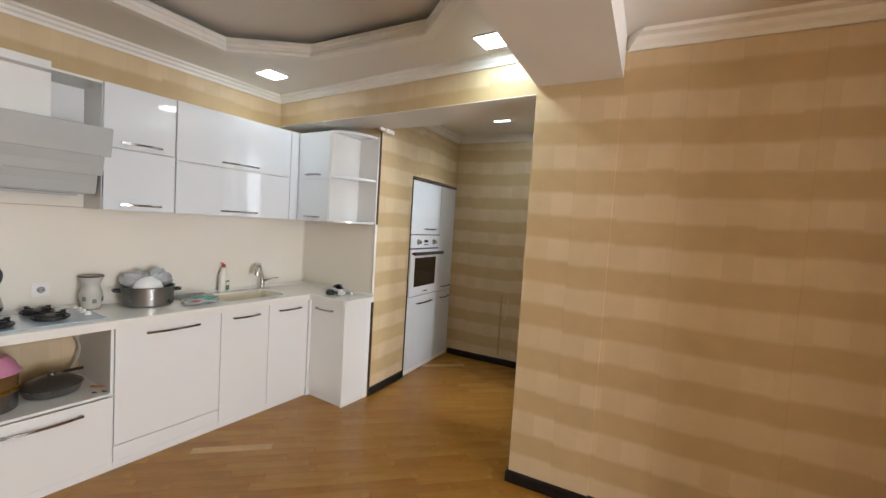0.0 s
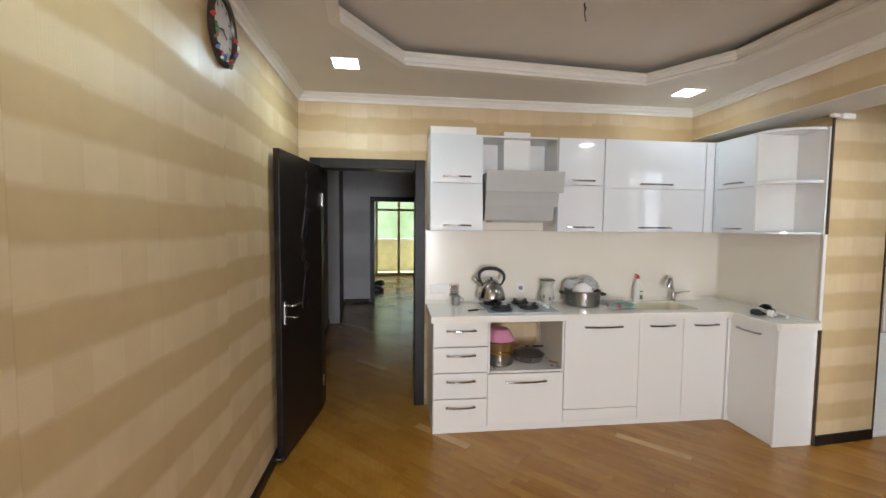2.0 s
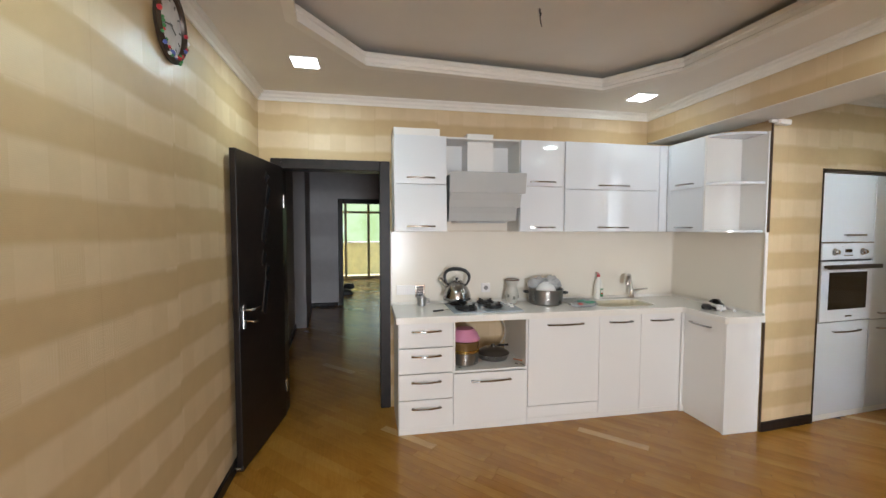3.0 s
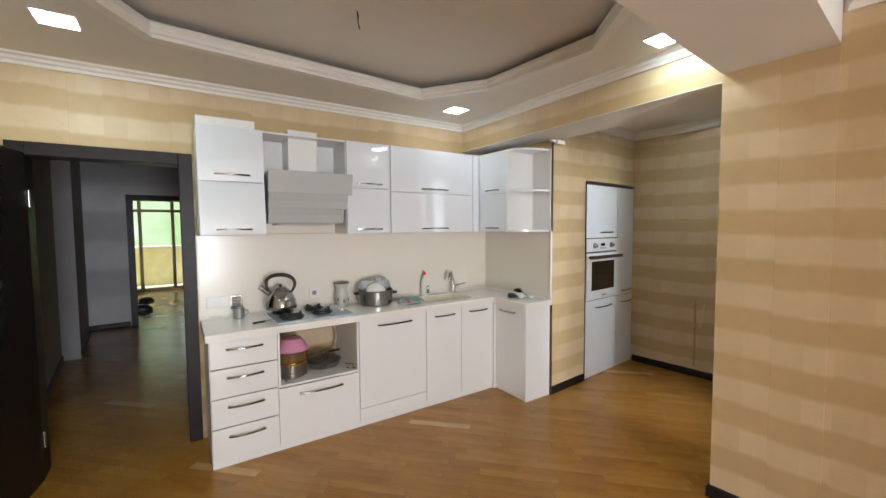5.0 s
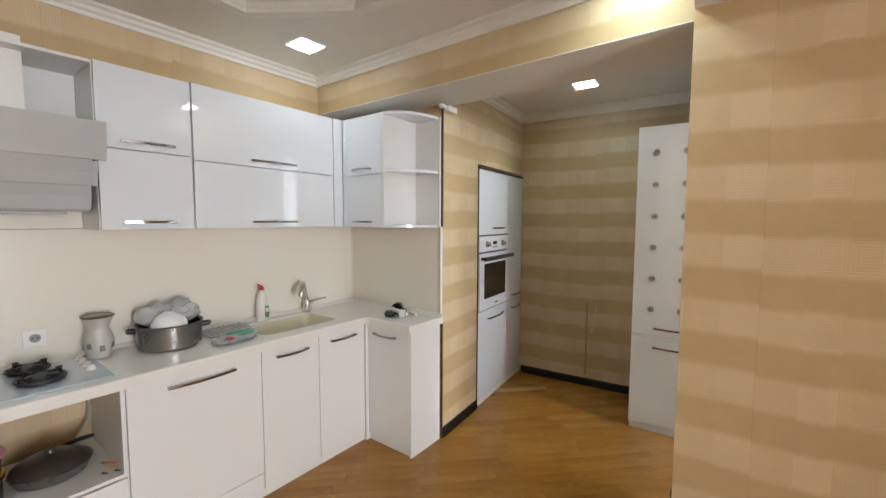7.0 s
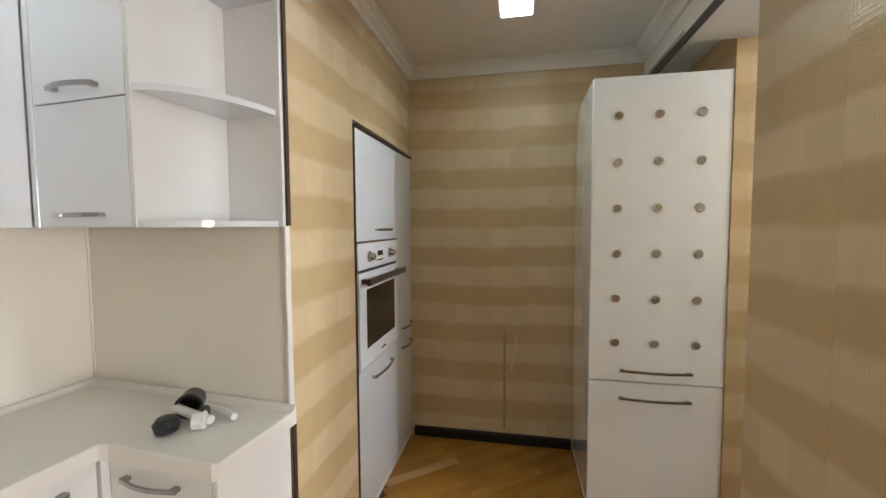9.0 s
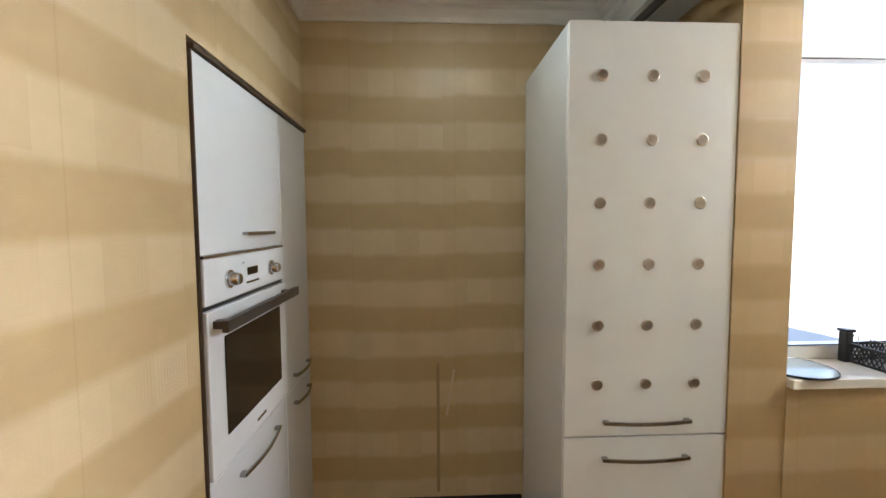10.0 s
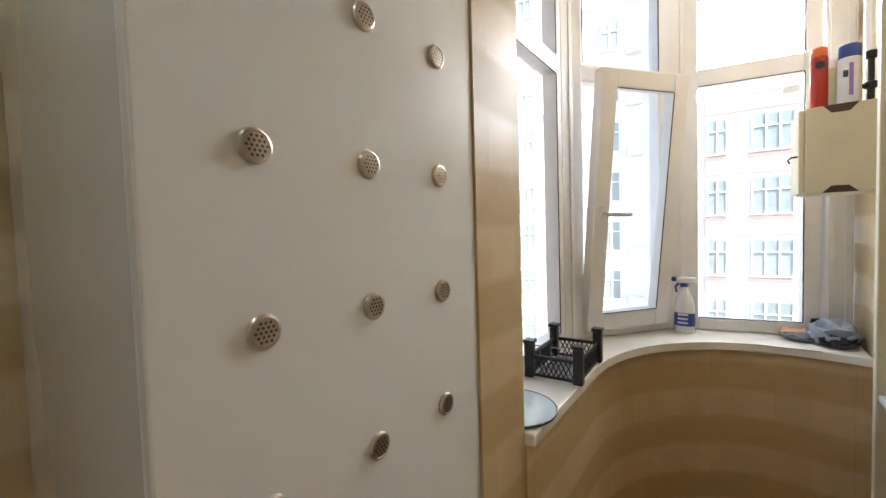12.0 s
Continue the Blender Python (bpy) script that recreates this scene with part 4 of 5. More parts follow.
part("glass_panel", slab([(0.425, 1.985), (0.395, 1.825), (0.387, 1.825), (0.417, 1.985)], 0.918, 1.535), GREYHOOD, h, "slanted grey glass panel")
part("glass_panel", slab([(0.375, 1.822), (0.340, 1.715), (0.332, 1.715), (0.367, 1.822)], 0.925, 1.512), GREYHOOD, h)
part("glass_panel", slab([(0.325, 1.712), (0.298, 1.612), (0.290, 1.612), (0.317, 1.712)], 0.930, 1.495), GREYHOOD, h)
part("body", slab([(0.02, 1.975), (0.41, 1.975), (0.38, 1.82), (0.285, 1.605), (0.02, 1.605)], 0.930, 1.490), GREYHOOD, h)
panel("filter_lip", h, 0.06, 1.0, 1.592, 0.27, 1.42, 1.604, GREYHOOD)

# ---- tall built-in units in the alcove wall ----
TX = -1.878
t = thing("oven_cabinet", Matrix.Identity(4), "tall white cabinet with a built-in oven", "cabinet", "tall cabinets")
y0, y1 = 3.690, 4.300
panel("body", t, -2.45, y0, 0.05, TX - 0.021, y1, 1.99, CARCASS)
panel("plinth", t, TX - 0.06, y0, 0, TX - 0.008, y1, 0.05, SATIN)
d = panel("door", t, TX - 0.02, y0, 1.447, TX, y1 - G, 1.985, GLOSS)
add_handle(d, TX, 4.06, 1.502, 0.24)
d = panel("door", t, TX - 0.02, y0, 0.052, TX, y1 - G, 0.80, GLOSS)
add_handle(d, TX, 4.02, 0.725, 0.32)
ov = thing("oven", Matrix.Identity(4), "white built-in oven with dark glass door and two knobs", "oven")
panel("control_panel", ov, TX - 0.02, y0 + 0.004, 1.305, TX + 0.006, y1 - 0.004, 1.437, OVENWHITE, 0.004)
panel("top_rail", ov, TX - 0.02, y0 + 0.004, 1.438, TX + 0.008, y1 - 0.004, 1.446, CHROME, 0.001)
panel("vent_gap", ov, TX - 0.02, y0 + 0.006, 1.292, TX - 0.004, y1 - 0.006, 1.304, BLACKPLASTIC, 0.001)
od = panel("door", ov, TX - 0.02, y0 + 0.004, 0.812, TX + 0.010, y1 - 0.004, 1.291, OVENWHITE, 0.004)
panel("door_glass", od, TX + 0.0105, 3.778, 0.905, TX + 0.0135, 4.222, 1.205, OVENGLASS, 0.002)
bm = bmesh.new()
box(bm, TX + 0.045, y0 + 0.01, 1.235, TX + 0.062, y1 + 0.012, 1.268)
box(bm, TX + 0.010, y0 + 0.03, 1.240, TX + 0.045, y0 + 0.06, 1.262)
box(bm, TX + 0.010, y1 - 0.05, 1.240, TX + 0.045, y1 - 0.02, 1.262)
part("handle_bar", bm, plain("brown_grey_metal", (0.07, 0.055, 0.045), 0.35, 0.6), od, "dark grey handle bar")
for ky in (3.830, 4.155):
    kb = part("knob", lathe([(0.028, 0), (0.028, 0.006), (0.021, 0.008), (0.019, 0.026), (0.016, 0.03)], 24), CHROME, ov, "round oven knob", at=pose(TX + 0.006, ky, 1.367, 0, 90, 0), smooth=True)
    part("cap", lathe([(0.016, 0), (0.0165, 0.003), (0.014, 0.005)], 20), CHROME, kb, at=pose(0, 0, 0.0305), smooth=True)
panel("display", ov, TX + 0.0065, 3.955, 1.362, TX + 0.0085, 4.035, 1.388, OVENGLASS, 0.001)
panel("marking", ov, TX + 0.0065, 3.945, 1.335, TX + 0.0080, 4.045, 1.342, HANDLE_DARK, 0.0005)
panel("marking", ov, TX + 0.0065, 3.92, 1.405, TX + 0.0080, 3.932, 1.408, HANDLE_DARK, 0.0005)
panel("badge", od, TX + 0.0105, 3.985, 0.842, TX + 0.012, 4.06, 0.852, HANDLE_DARK, 0.0005)
t = thing("tall_cabinet", Matrix.Identity(4), "narrow tall white cabinet beside the oven", "cabinet", "tall cabinets")
y0, y1 = 4.302, 4.655
panel("body", t, -2.45, y0, 0.05, TX - 0.021, y1, 1.99, CARCASS)
panel("plinth", t, TX - 0.06, y0, 0, TX - 0.008, y1, 0.05, SATIN)
d = panel("door", t, TX - 0.02, y0 + G, 0.797, TX, y1 - G, 1.985, GLOSS)
add_handle(d, TX, y0 + 0.20, 0.850, 0.22)
d = panel("door", t, TX - 0.02, y0 + G, 0.052, TX, y1 - G, 0.793, GLOSS)
add_handle(d, TX, y0 + 0.20, 0.722, 0.22)
tr = new("trim")
tagged(tr, "dark brown trim round the built-in units", "trim", kind="structure")
panel("brown_strip", tr, -1.95, 3.684, 1.988, TX + 0.010, 4.658, 2.003, BROWN, 0.003)
panel("brown_strip", tr, -1.95, 3.682, 0.0, TX + 0.002, 3.689, 1.987, BROWN, 0.003)

# ---- tall cupboard with rows of round vents ----
kc = thing("vent_cabinet", Matrix.Identity(4), "tall cream-white cupboard with rows of round metal vents", "cabinet", "tall cabinets")
kx0, kx1, ky = -0.762, -0.1365, 4.032
panel("body", kc, kx0, ky + 0.02, 0.05, kx1, 4.652, 2.245, GLOSS, 0.003)
panel("plinth", kc, kx0 + 0.004, ky + 0.012, 0, kx1 - 0.004, 4.64, 0.049, SATIN, 0.002)
d = panel("door", kc, kx0, ky, 0.728, kx1, ky + 0.0195, 2.245, SATIN, 0.003)
add_handle(d, -0.45, ky, 0.786, 0.335, -90)
d2 = panel("door", kc, kx0, ky, 0.052, kx1, ky + 0.0195, 0.722, SATIN, 0.003)
add_handle(d2, -0.452, ky, 0.644, 0.335, -90)
VENTM = plain("vent_metal", (0.58, 0.51, 0.44), 0.3, 1.0, vary=0.15, scale=30)
ventm = mesh_from(lathe([(0.0215, 0), (0.0225, 0.003), (0.0205, 0.0065), (0.0175, 0.0075), (0.0165, 0.006), (0.002, 0.0068)], 24), "vent", VENTM, True)
bm = bmesh.new()
for i in range(-2, 3):
    for j in range(-2, 3):
        hx, hy = 0.0066 * (i + 0.5 * j), 0.0057 * j
        if math.hypot(hx, hy) < 0.0145:
            vs = [bm.verts.new((hx + 0.0021 * math.cos(k * math.pi / 3), hy + 0.0021 * math.sin(k * math.pi / 3), 0.0009)) for k in range(6)]
            bm.faces.new(vs)
gridm = mesh_from(bm, "grille", plain("grille_brown", (0.10, 0.06, 0.045), 0.5))
for i, z in enumerate((2.056, 1.830, 1.603, 1.379, 1.152, 0.928)):
    for x in (-0.640, -0.454, -0.267):
        vn = new("vent", ventm)
        vn.parent, vn.matrix_basis = d, pose(x, ky, z, 90, 0, 0)
        gr = new("grille", gridm)
        gr.parent, gr.matrix_basis = vn, pose(0, 0, 0.0066)

# ---- lights in the ceiling ----


def led(x, y, z, rz, watts):
    lm = thing("ceiling_light", pose(x, y, z, 0, 0, rz), "square white recessed LED ceiling light", "ceiling light", "ceiling lights")
    part("frame", bevelled(-0.088, -0.088, -0.006, 0.088, 0.088, -0.0005, 0.003), PVC, lm)
    part("diffuser", bevelled(-0.078, -0.078, -0.009, 0.078, 0.078, -0.0065, 0.001), LED, lm)
    lamp_area("led_lamp", pose(x, y, z - 0.012, 0, 0, rz), 0.15, 0.15, watts, (0.80, 1.0, 0.95))


led(-2.43, 2.45, CEIL, -5, 0.25)
led(-0.66, 2.475, CEIL, -5, 0.6)
led(-2.45, -0.15, CEIL, -5, 1.4)
led(-0.70, -0.30, CEIL, -5, 1.4)
led(-1.14, 3.985, 2.605, 0, 0.55)

# ---- things on the worktop ----
def kp(u, v, z, rz=0):
    return K @ pose(u, v, z, 0, 0, rz)


HOBGLASS = plain("blue_grey_hob_glass", (0.46, 0.51, 0.57), 0.05, vary=0.03, grain=0, coat=0.5)
hob = thing("gas_hob", kp(0, 0, WZ1), "pale blue glass gas hob with black burners", "hob")
panel("glass_plate", hob, 0.075, 0.94, 0.0005, 0.485, 1.50, 0.009, HOBGLASS, 0.002)


def burner(u, v, r):
    b = part("burner", lathe([(r * 0.86, 0.009), (r, 0.013), (r * 0.98, 0.019), (r * 0.74, 0.023), (r * 0.70, 0.030), (r * 0.62, 0.033), (r * 0.3, 0.034)], 28), BLACK, hob, "black burner", at=pose(u, v, 0), smooth=True)
    for k in range(4):
        bm = bmesh.new()
        m = pose(0, 0, 0, 0, 0, 30 + 90 * k)
        box(bm, r * 0.45, -0.005, 0.035, r + 0.008, 0.005, 0.041, m)
        box(bm, r + 0.001, -0.006, 0.014, r + 0.008, 0.006, 0.0345, m)
        box(bm, r - 0.010, -0.007, 0.0415, r + 0.010, 0.007, 0.047, m)
        part("pan_support", bm, BLACK, b)
    part("ring", lathe([(r + 0.001, 0.020), (r + 0.009, 0.020), (r + 0.009, 0.028), (r + 0.001, 0.028)], 28, cap=False), BLACK, b)


for bu, bv, br in ((0.375, 1.06, 0.080), (0.155, 1.28, 0.064), (0.33, 1.295, 0.072), (0.155, 1.04, 0.070)):
    burner(bu, bv, br)
for i in range(4):
    part("knob", lathe([(0.017, 0.009), (0.017, 0.012), (0.013, 0.014), (0.012, 0.026), (0.010, 0.028)], 18), PVC, hob, "white hob knob", at=pose(0.12 + 0.07 * i, 1.455, 0), smooth=True)

def smooth_path(pts, k=5):
    """Catmull-Rom curve through pts, k steps a span."""
    pts = [Vector(p) for p in pts]
    q = [2 * pts[0] - pts[1]] + pts + [2 * pts[-1] - pts[-2]]
    res = []
    for i in range(len(pts) - 1):
        p0, p1, p2, p3 = q[i:i + 4]
        for j in range(k):
            s = j / k
            res.append(0.5 * (2 * p1 + (p2 - p0) * s + (2 * p0 - 5 * p1 + 4 * p2 - p3) * s * s + (3 * p1 - p0 - 3 * p2 + p3) * s ** 3))
    return res + [pts[-1]]


KETM = plain("dark_polished_steel", (0.40, 0.39, 0.385), 0.15, 1.0, vary=0.08, scale=12, grain=0.02)
ket = thing("kettle", kp(0.155, 1.03, WZ1 + 0.0475, 250) @ Matrix.Scale(1.1, 4), "polished steel whistling kettle with black arched handle", "kettle")
part("body", lathe([(0.088, 0), (0.104, 0.005), (0.108, 0.016), (0.106, 0.035), (0.098, 0.065), (0.086, 0.095), (0.070, 0.122), (0.055, 0.138), (0.048, 0.142)], 40), KETM, ket, smooth=True)
ld = part("lid", lathe([(0.047, 0.141), (0.047, 0.145), (0.034, 0.155), (0.008, 0.159)], 28), KETM, ket, "steel lid", smooth=True)
part("knob", lathe([(0.006, 0.158), (0.012, 0.166), (0.008, 0.173)], 14), BLACKPLASTIC, ld, smooth=True)
part("spout", tube(bmesh.new(), [(0.065, 0, 0.095), (0.098, 0, 0.125), (0.118, 0, 0.145)], [0.020, 0.017, 0.016]), KETM, ket, smooth=True)
part("whistle", tube(bmesh.new(), [(0.117, 0, 0.143), (0.135, 0, 0.160)], 0.019), STEEL, ket, "steel whistle cap", smooth=True)
hpts = smooth_path([(0.072, 0, 0.118), (0.092, 0, 0.165), (0.088, 0, 0.205), (0.055, 0, 0.232), (0.0, 0, 0.240), (-0.055, 0, 0.230), (-0.090, 0, 0.200), (-0.094, 0, 0.160), (-0.074, 0, 0.118)])
part("handle", tube(bmesh.new(), hpts, [0.008 + 0.006 * math.sin(math.pi * i / (len(hpts) - 1)) for i in range(len(hpts))], 12), BLACKPLASTIC, ket, "black arched handle", smooth=True)

CUPM = plain("grey_steel_cup", (0.42, 0.41, 0.40), 0.3, 0.8, vary=0.1)
cup = thing("cup", kp(0.115, 0.738, WZ1 + 0.001), "brushed grey metal cup", "cup")
part("bowl", lathe([(0.030, 0), (0.036, 0.004), (0.040, 0.075), (0.038, 0.075), (0.033, 0.008), (0.004, 0.007)], 28), CUPM, cup, smooth=True)
part("handle", tube(bmesh.new(), [(0, 0.037, 0.06), (0, 0.062, 0.055), (0, 0.064, 0.03), (0, 0.036, 0.018)], 0.004), CUPM, cup, smooth=True)

JARM = plain("painted_ceramic", (0.52, 0.50, 0.45), 0.3, vary=0.12, scale=25)
jar = thing("vase", kp(0.125, 1.53, WZ1 + 0.001) @ Matrix.Diagonal((1.5, 1.5, 1.3, 1)), "white ceramic vase with a painted grey motif", "vase")
part("body", lathe([(0.029, 0), (0.033, 0.006), (0.031, 0.018), (0.038, 0.04), (0.040, 0.06), (0.036, 0.085), (0.029, 0.105), (0.028, 0.115), (0.034, 0.138), (0.042, 0.156), (0.039, 0.158), (0.026, 0.125), (0.004, 0.02)], 28), JARM, jar, smooth=True)
part("rim_band", lathe([(0.0425, 0.154), (0.0435, 0.158), (0.0395, 0.1605), (0.0385, 0.1585)], 28, cap=False), plain("brown_glaze", (0.12, 0.06, 0.03), 0.3), jar, "brown glazed rim", smooth=True)
for k in range(7):
    a, z = 0.9 * k, 0.03 + 0.006 * (k % 4)
    part("motif", bevelled(0.030, -0.007, z, 0.0405, 0.007, z + 0.022, 0.002), plain("grey_glaze", (0.2, 0.2, 0.17), 0.3), jar, at=pose(0, 0, 0, 0, 0, math.degrees(a)))

POTM = plain("dull_steel", (0.30, 0.29, 0.28), 0.28, 1.0, vary=0.1, scale=10, grain=0.02)
pot = thing("saucepan", kp(0.185, 1.815, WZ1 + 0.001) @ Matrix.Scale(1.28, 4), "steel saucepan full of bagged dishes and a white bowl", "saucepan")
part("body", lathe([(0.100, 0), (0.112, 0.006), (0.116, 0.095), (0.121, 0.099), (0.119, 0.102), (0.110, 0.096), (0.106, 0.01), (0.004, 0.008)], 40), POTM, pot, smooth=True)
for s in (0, 180):
    part("handle", tube(bmesh.new(), [(0.113, -0.03, 0.075), (0.14, -0.028, 0.078), (0.145, 0, 0.079), (0.14, 0.028, 0.078), (0.113, 0.03, 0.075)], 0.006), BLACKPLASTIC, pot, "black side handle", at=pose(0, 0, 0, 0, 0, 70 + s), smooth=True)
bowl = thing("bowl", kp(0.235, 1.795, WZ1 + 0.122) @ Matrix.Scale(1.2, 4), "upturned white bowl on the saucepan", "bowl")
part("shell", lathe([(0.070, 0), (0.068, 0.012), (0.055, 0.036), (0.032, 0.052), (0.022, 0.055), (0.021, 0.060), (0.003, 0.060)], 32), plain("white_porcelain", (0.8, 0.8, 0.8), 0.2), bowl, smooth=True)
BAGM, bnt, bb = nodes_of("thin_plastic_bag")
bb.inputs["Base Color"].default_value = (0.62, 0.63, 0.64, 1)
bb.inputs["Roughness"].default_value, bb.inputs["Transmission Weight"].default_value = 0.25, 0.35
bump(bnt, bb, tex(bnt, 30, 4), 0.5, 0.01)


def crumple(size, seed, n=3, amp=0.3):
    """A crumpled bag: a sphere pushed about by noise."""
    bm = bmesh.new()
    bmesh.ops.create_icosphere(bm, subdivisions=n, radius=1.0)
    for v in bm.verts:
        k = 1 + amp * noise.noise(v.co * 2.3 + Vector((seed, 0, 0))) + amp * 0.5 * noise.noise(v.co * 6 + Vector((0, seed, 0)))
        v.co = Vector((v.co.x * size[0], v.co.y * size[1], max(-0.75, v.co.z) * size[2] + 0.75 * size[2])) * k
        v.co.z = max(0.0, v.co.z)
    return bm


for u, v, s, sd in ((0.13, 1.765, (0.07, 0.085, 0.06), 2), (0.14, 1.89, (0.075, 0.085, 0.065), 5)):
    b = thing("plastic_bag", kp(u, v, WZ1 + 0.115), "crumpled clear plastic bag stuffed in the saucepan", "bag")
    part("film", crumple(s, sd), BAGM, b, smooth=True)

# dish tray with packets, soap, tap
tray = thing("dish_rack", kp(0.135, 2.13, WZ1 + 0.001), "flat grey-white dish rack beside the sink", "dish rack")
TRAYM = plain("grey_tray", (0.55, 0.56, 0.58), 0.4)
panel("base", tray, -0.10, -0.13, 0, 0.10, 0.12, 0.006, TRAYM, 0.003)
for i in range(8):
    y = -0.098 + 0.028 * i
    part("rib", tube(bmesh.new(), [(-0.09, y * 1.15, 0.005), (-0.085, y * 1.15, 0.012), (0.085, y * 1.15, 0.012), (0.09, y * 1.15, 0.005)], 0.0035, 6), TRAYM, tray, smooth=True)
pk = thing("packet", kp(0.36, 2.075, WZ1 + 0.001, 15) @ Matrix.Scale(1.2, 4), "crumpled white and green food packet", "packet")
part("film", crumple((0.07, 0.11, 0.017), 9, 3, 0.35), BAGM, pk, smooth=True)
for (x, y, z, sx, sy), col in (((0.02, 0.03, 0.024, 0.03, 0.05), (0.05, 0.32, 0.19)), ((0.035, -0.06, 0.020, 0.022, 0.02), (0.5, 0.05, 0.05)), ((-0.02, 0.0, 0.027, 0.02, 0.035), (0.1, 0.38, 0.3))):
    b = crumple((sx, sy, 0.006), 4 + x * 100, 2, 0.4)
    part("print", b, plain("print_ink", col, 0.4, vary=0.25, scale=60), pk, "coloured print", at=pose(x, y, z), smooth=True)
soap = thing("detergent_bottle", kp(0.072, 2.39, WZ1 + 0.001) @ Matrix.Scale(1.17, 4), "white detergent bottle with red cap and coloured label", "bottle")
bm = lathe([(0.030, 0), (0.033, 0.006), (0.033, 0.09), (0.030, 0.12), (0.020, 0.15), (0.013, 0.165), (0.012, 0.175)], 28)
bmesh.ops.scale(bm, vec=(0.75, 1, 1), verts=bm.verts)
part("body", bm, plain("white_bottle", (0.78, 0.76, 0.72), 0.3), soap, smooth=True)
cap = part("cap", lathe([(0.013, 0.175), (0.014, 0.178), (0.012, 0.192), (0.006, 0.200)], 18), plain("red_plastic", (0.55, 0.03, 0.03), 0.35), soap, "red cap", smooth=True)
part("nozzle", tube(bmesh.new(), [(0, 0, 0.196), (0, -0.01, 0.206), (0, -0.022, 0.208)], 0.004), bpy.data.materials["red_plastic"], cap, smooth=True)
lb = part("label", bevelled(0.0245, 0.002, 0.02, 0.0265, 0.027, 0.085, 0.001), plain("label_green", (0.06, 0.25, 0.10), 0.4, vary=0.3, scale=50), soap, "green label")
part("label_patch", bevelled(0.0267, 0.005, 0.052, 0.0275, 0.024, 0.075, 0.0003), plain("label_white", (0.75, 0.7, 0.65), 0.4), lb)
part("label_patch", bevelled(0.0267, 0.010, 0.04, 0.0276, 0.022, 0.05, 0.0003), bpy.data.materials["red_plastic"], lb)
tap = thing("sink_tap", kp(0.075, 2.73, WZ1 + 0.0005, -20) @ Matrix.Scale(1.15, 4), "chrome mixer tap with a pull-out spray head", "tap")
part("base", lathe([(0.026, 0), (0.027, 0.006), (0.022, 0.012), (0.021, 0.06), (0.017, 0.075)], 24), CHROME, tap, smooth=True)
part("spout", tube(bmesh.new(), [(0, 0, 0.07), (0.0, -0.01, 0.13), (0.01, -0.02, 0.165), (0.04, -0.032, 0.185), (0.07, -0.045, 0.175), (0.085, -0.055, 0.145), (0.088, -0.058, 0.115)], [0.013, 0.013, 0.014, 0.017, 0.020, 0.021, 0.017], 14), CHROME, tap, smooth=True)
part("lever", tube(bmesh.new(), [(0.0, 0.015, 0.055), (0.02, 0.06, 0.075), (0.03, 0.115, 0.085)], [0.012, 0.008, 0.006]), CHROME, tap, smooth=True)

# headset-like pile on the wing, socket, switch and meter
gad = thing("shower_parts", kp(0.665, 3.075, WZ1 + 0.001, -25) @ Matrix.Scale(1.4, 4), "black and white plastic plumbing fittings in a heap", "fittings")
bm = lathe([(0.012, 0), (0.026, 0.004), (0.028, 0.05), (0.030, 0.055), (0.024, 0.055), (0.020, 0.006)], 22)
part("black_cup", bm, BLACKPLASTIC, gad, "black plastic cup", at=pose(-0.045, 0.02, 0.028, 90, 0, 60), smooth=True)
part("black_knob", lathe([(0.006, 0), (0.024, 0.004), (0.027, 0.02), (0.018, 0.032), (0.004, 0.034)], 20), BLACKPLASTIC, gad, "black knob", at=pose(0.035, -0.06, 0.0), smooth=True)
part("white_pipe", tube(bmesh.new(), [(-0.02, -0.03, 0.028), (0.04, -0.01, 0.022), (0.09, 0.01, 0.018)], 0.010), PVC, gad, "white pipe", smooth=True)
part("white_pipe", tube(bmesh.new(), [(-0.01, 0.03, 0.012), (0.05, 0.05, 0.012), (0.10, 0.055, 0.012)], 0.008), PVC, gad, smooth=True)
part("white_nut", lathe([(0.012, 0), (0.020, 0.001), (0.020, 0.022), (0.012, 0.024)], 10), PVC, gad, at=pose(0.085, 0.0, 0.020, 90, 0, -40))
part("black_ring", lathe([(0.016, 0), (0.023, 0.001), (0.023, 0.010), (0.016, 0.011)], 16), BLACKPLASTIC, gad, at=pose(0.072, 0.008, 0.022, 90, 0, -40))


def socket_plate(name, v, z, label, cat, round_hole):
    s = thing(name, kp(0.0125, v, z), label, cat)
    panel("plate", s, 0, -0.041, -0.041, 0.009, 0.041, 0.041, PVC, 0.003)
    if round_hole:
        part("insert", lathe([(0.025, 0.0), (0.025, 0.003), (0.0215, 0.003), (0.0205, 0.0005), (0.002, 0.0005)], 24), PVC, s, "round socket insert", at=pose(0.0095, 0, 0, 0, 90, 0), smooth=True)
        # flat grey disc: the well's shade as colour, not depth
        part("socket_well", lathe([(0.0195, 0), (0.0195, 0.0012), (0.002, 0.0012)], 24), plain("socket_well_shade", (0.28, 0.27, 0.26), 0.4), s, "grey disc for the shaded socket well", at=pose(0.0105, 0, 0, 0, 90, 0))
        for y in (-0.009, 0.009):
            part("hole", lathe([(0.0035, 0), (0.0035, 0.001)], 10), BLACKPLASTIC, s, at=pose(0.0119, y, 0, 0, 90, 0))
    else:
        panel("rocker", s, 0.0095, -0.028, -0.028, 0.0125, 0.028, 0.028, PVC, 0.002)
    return s


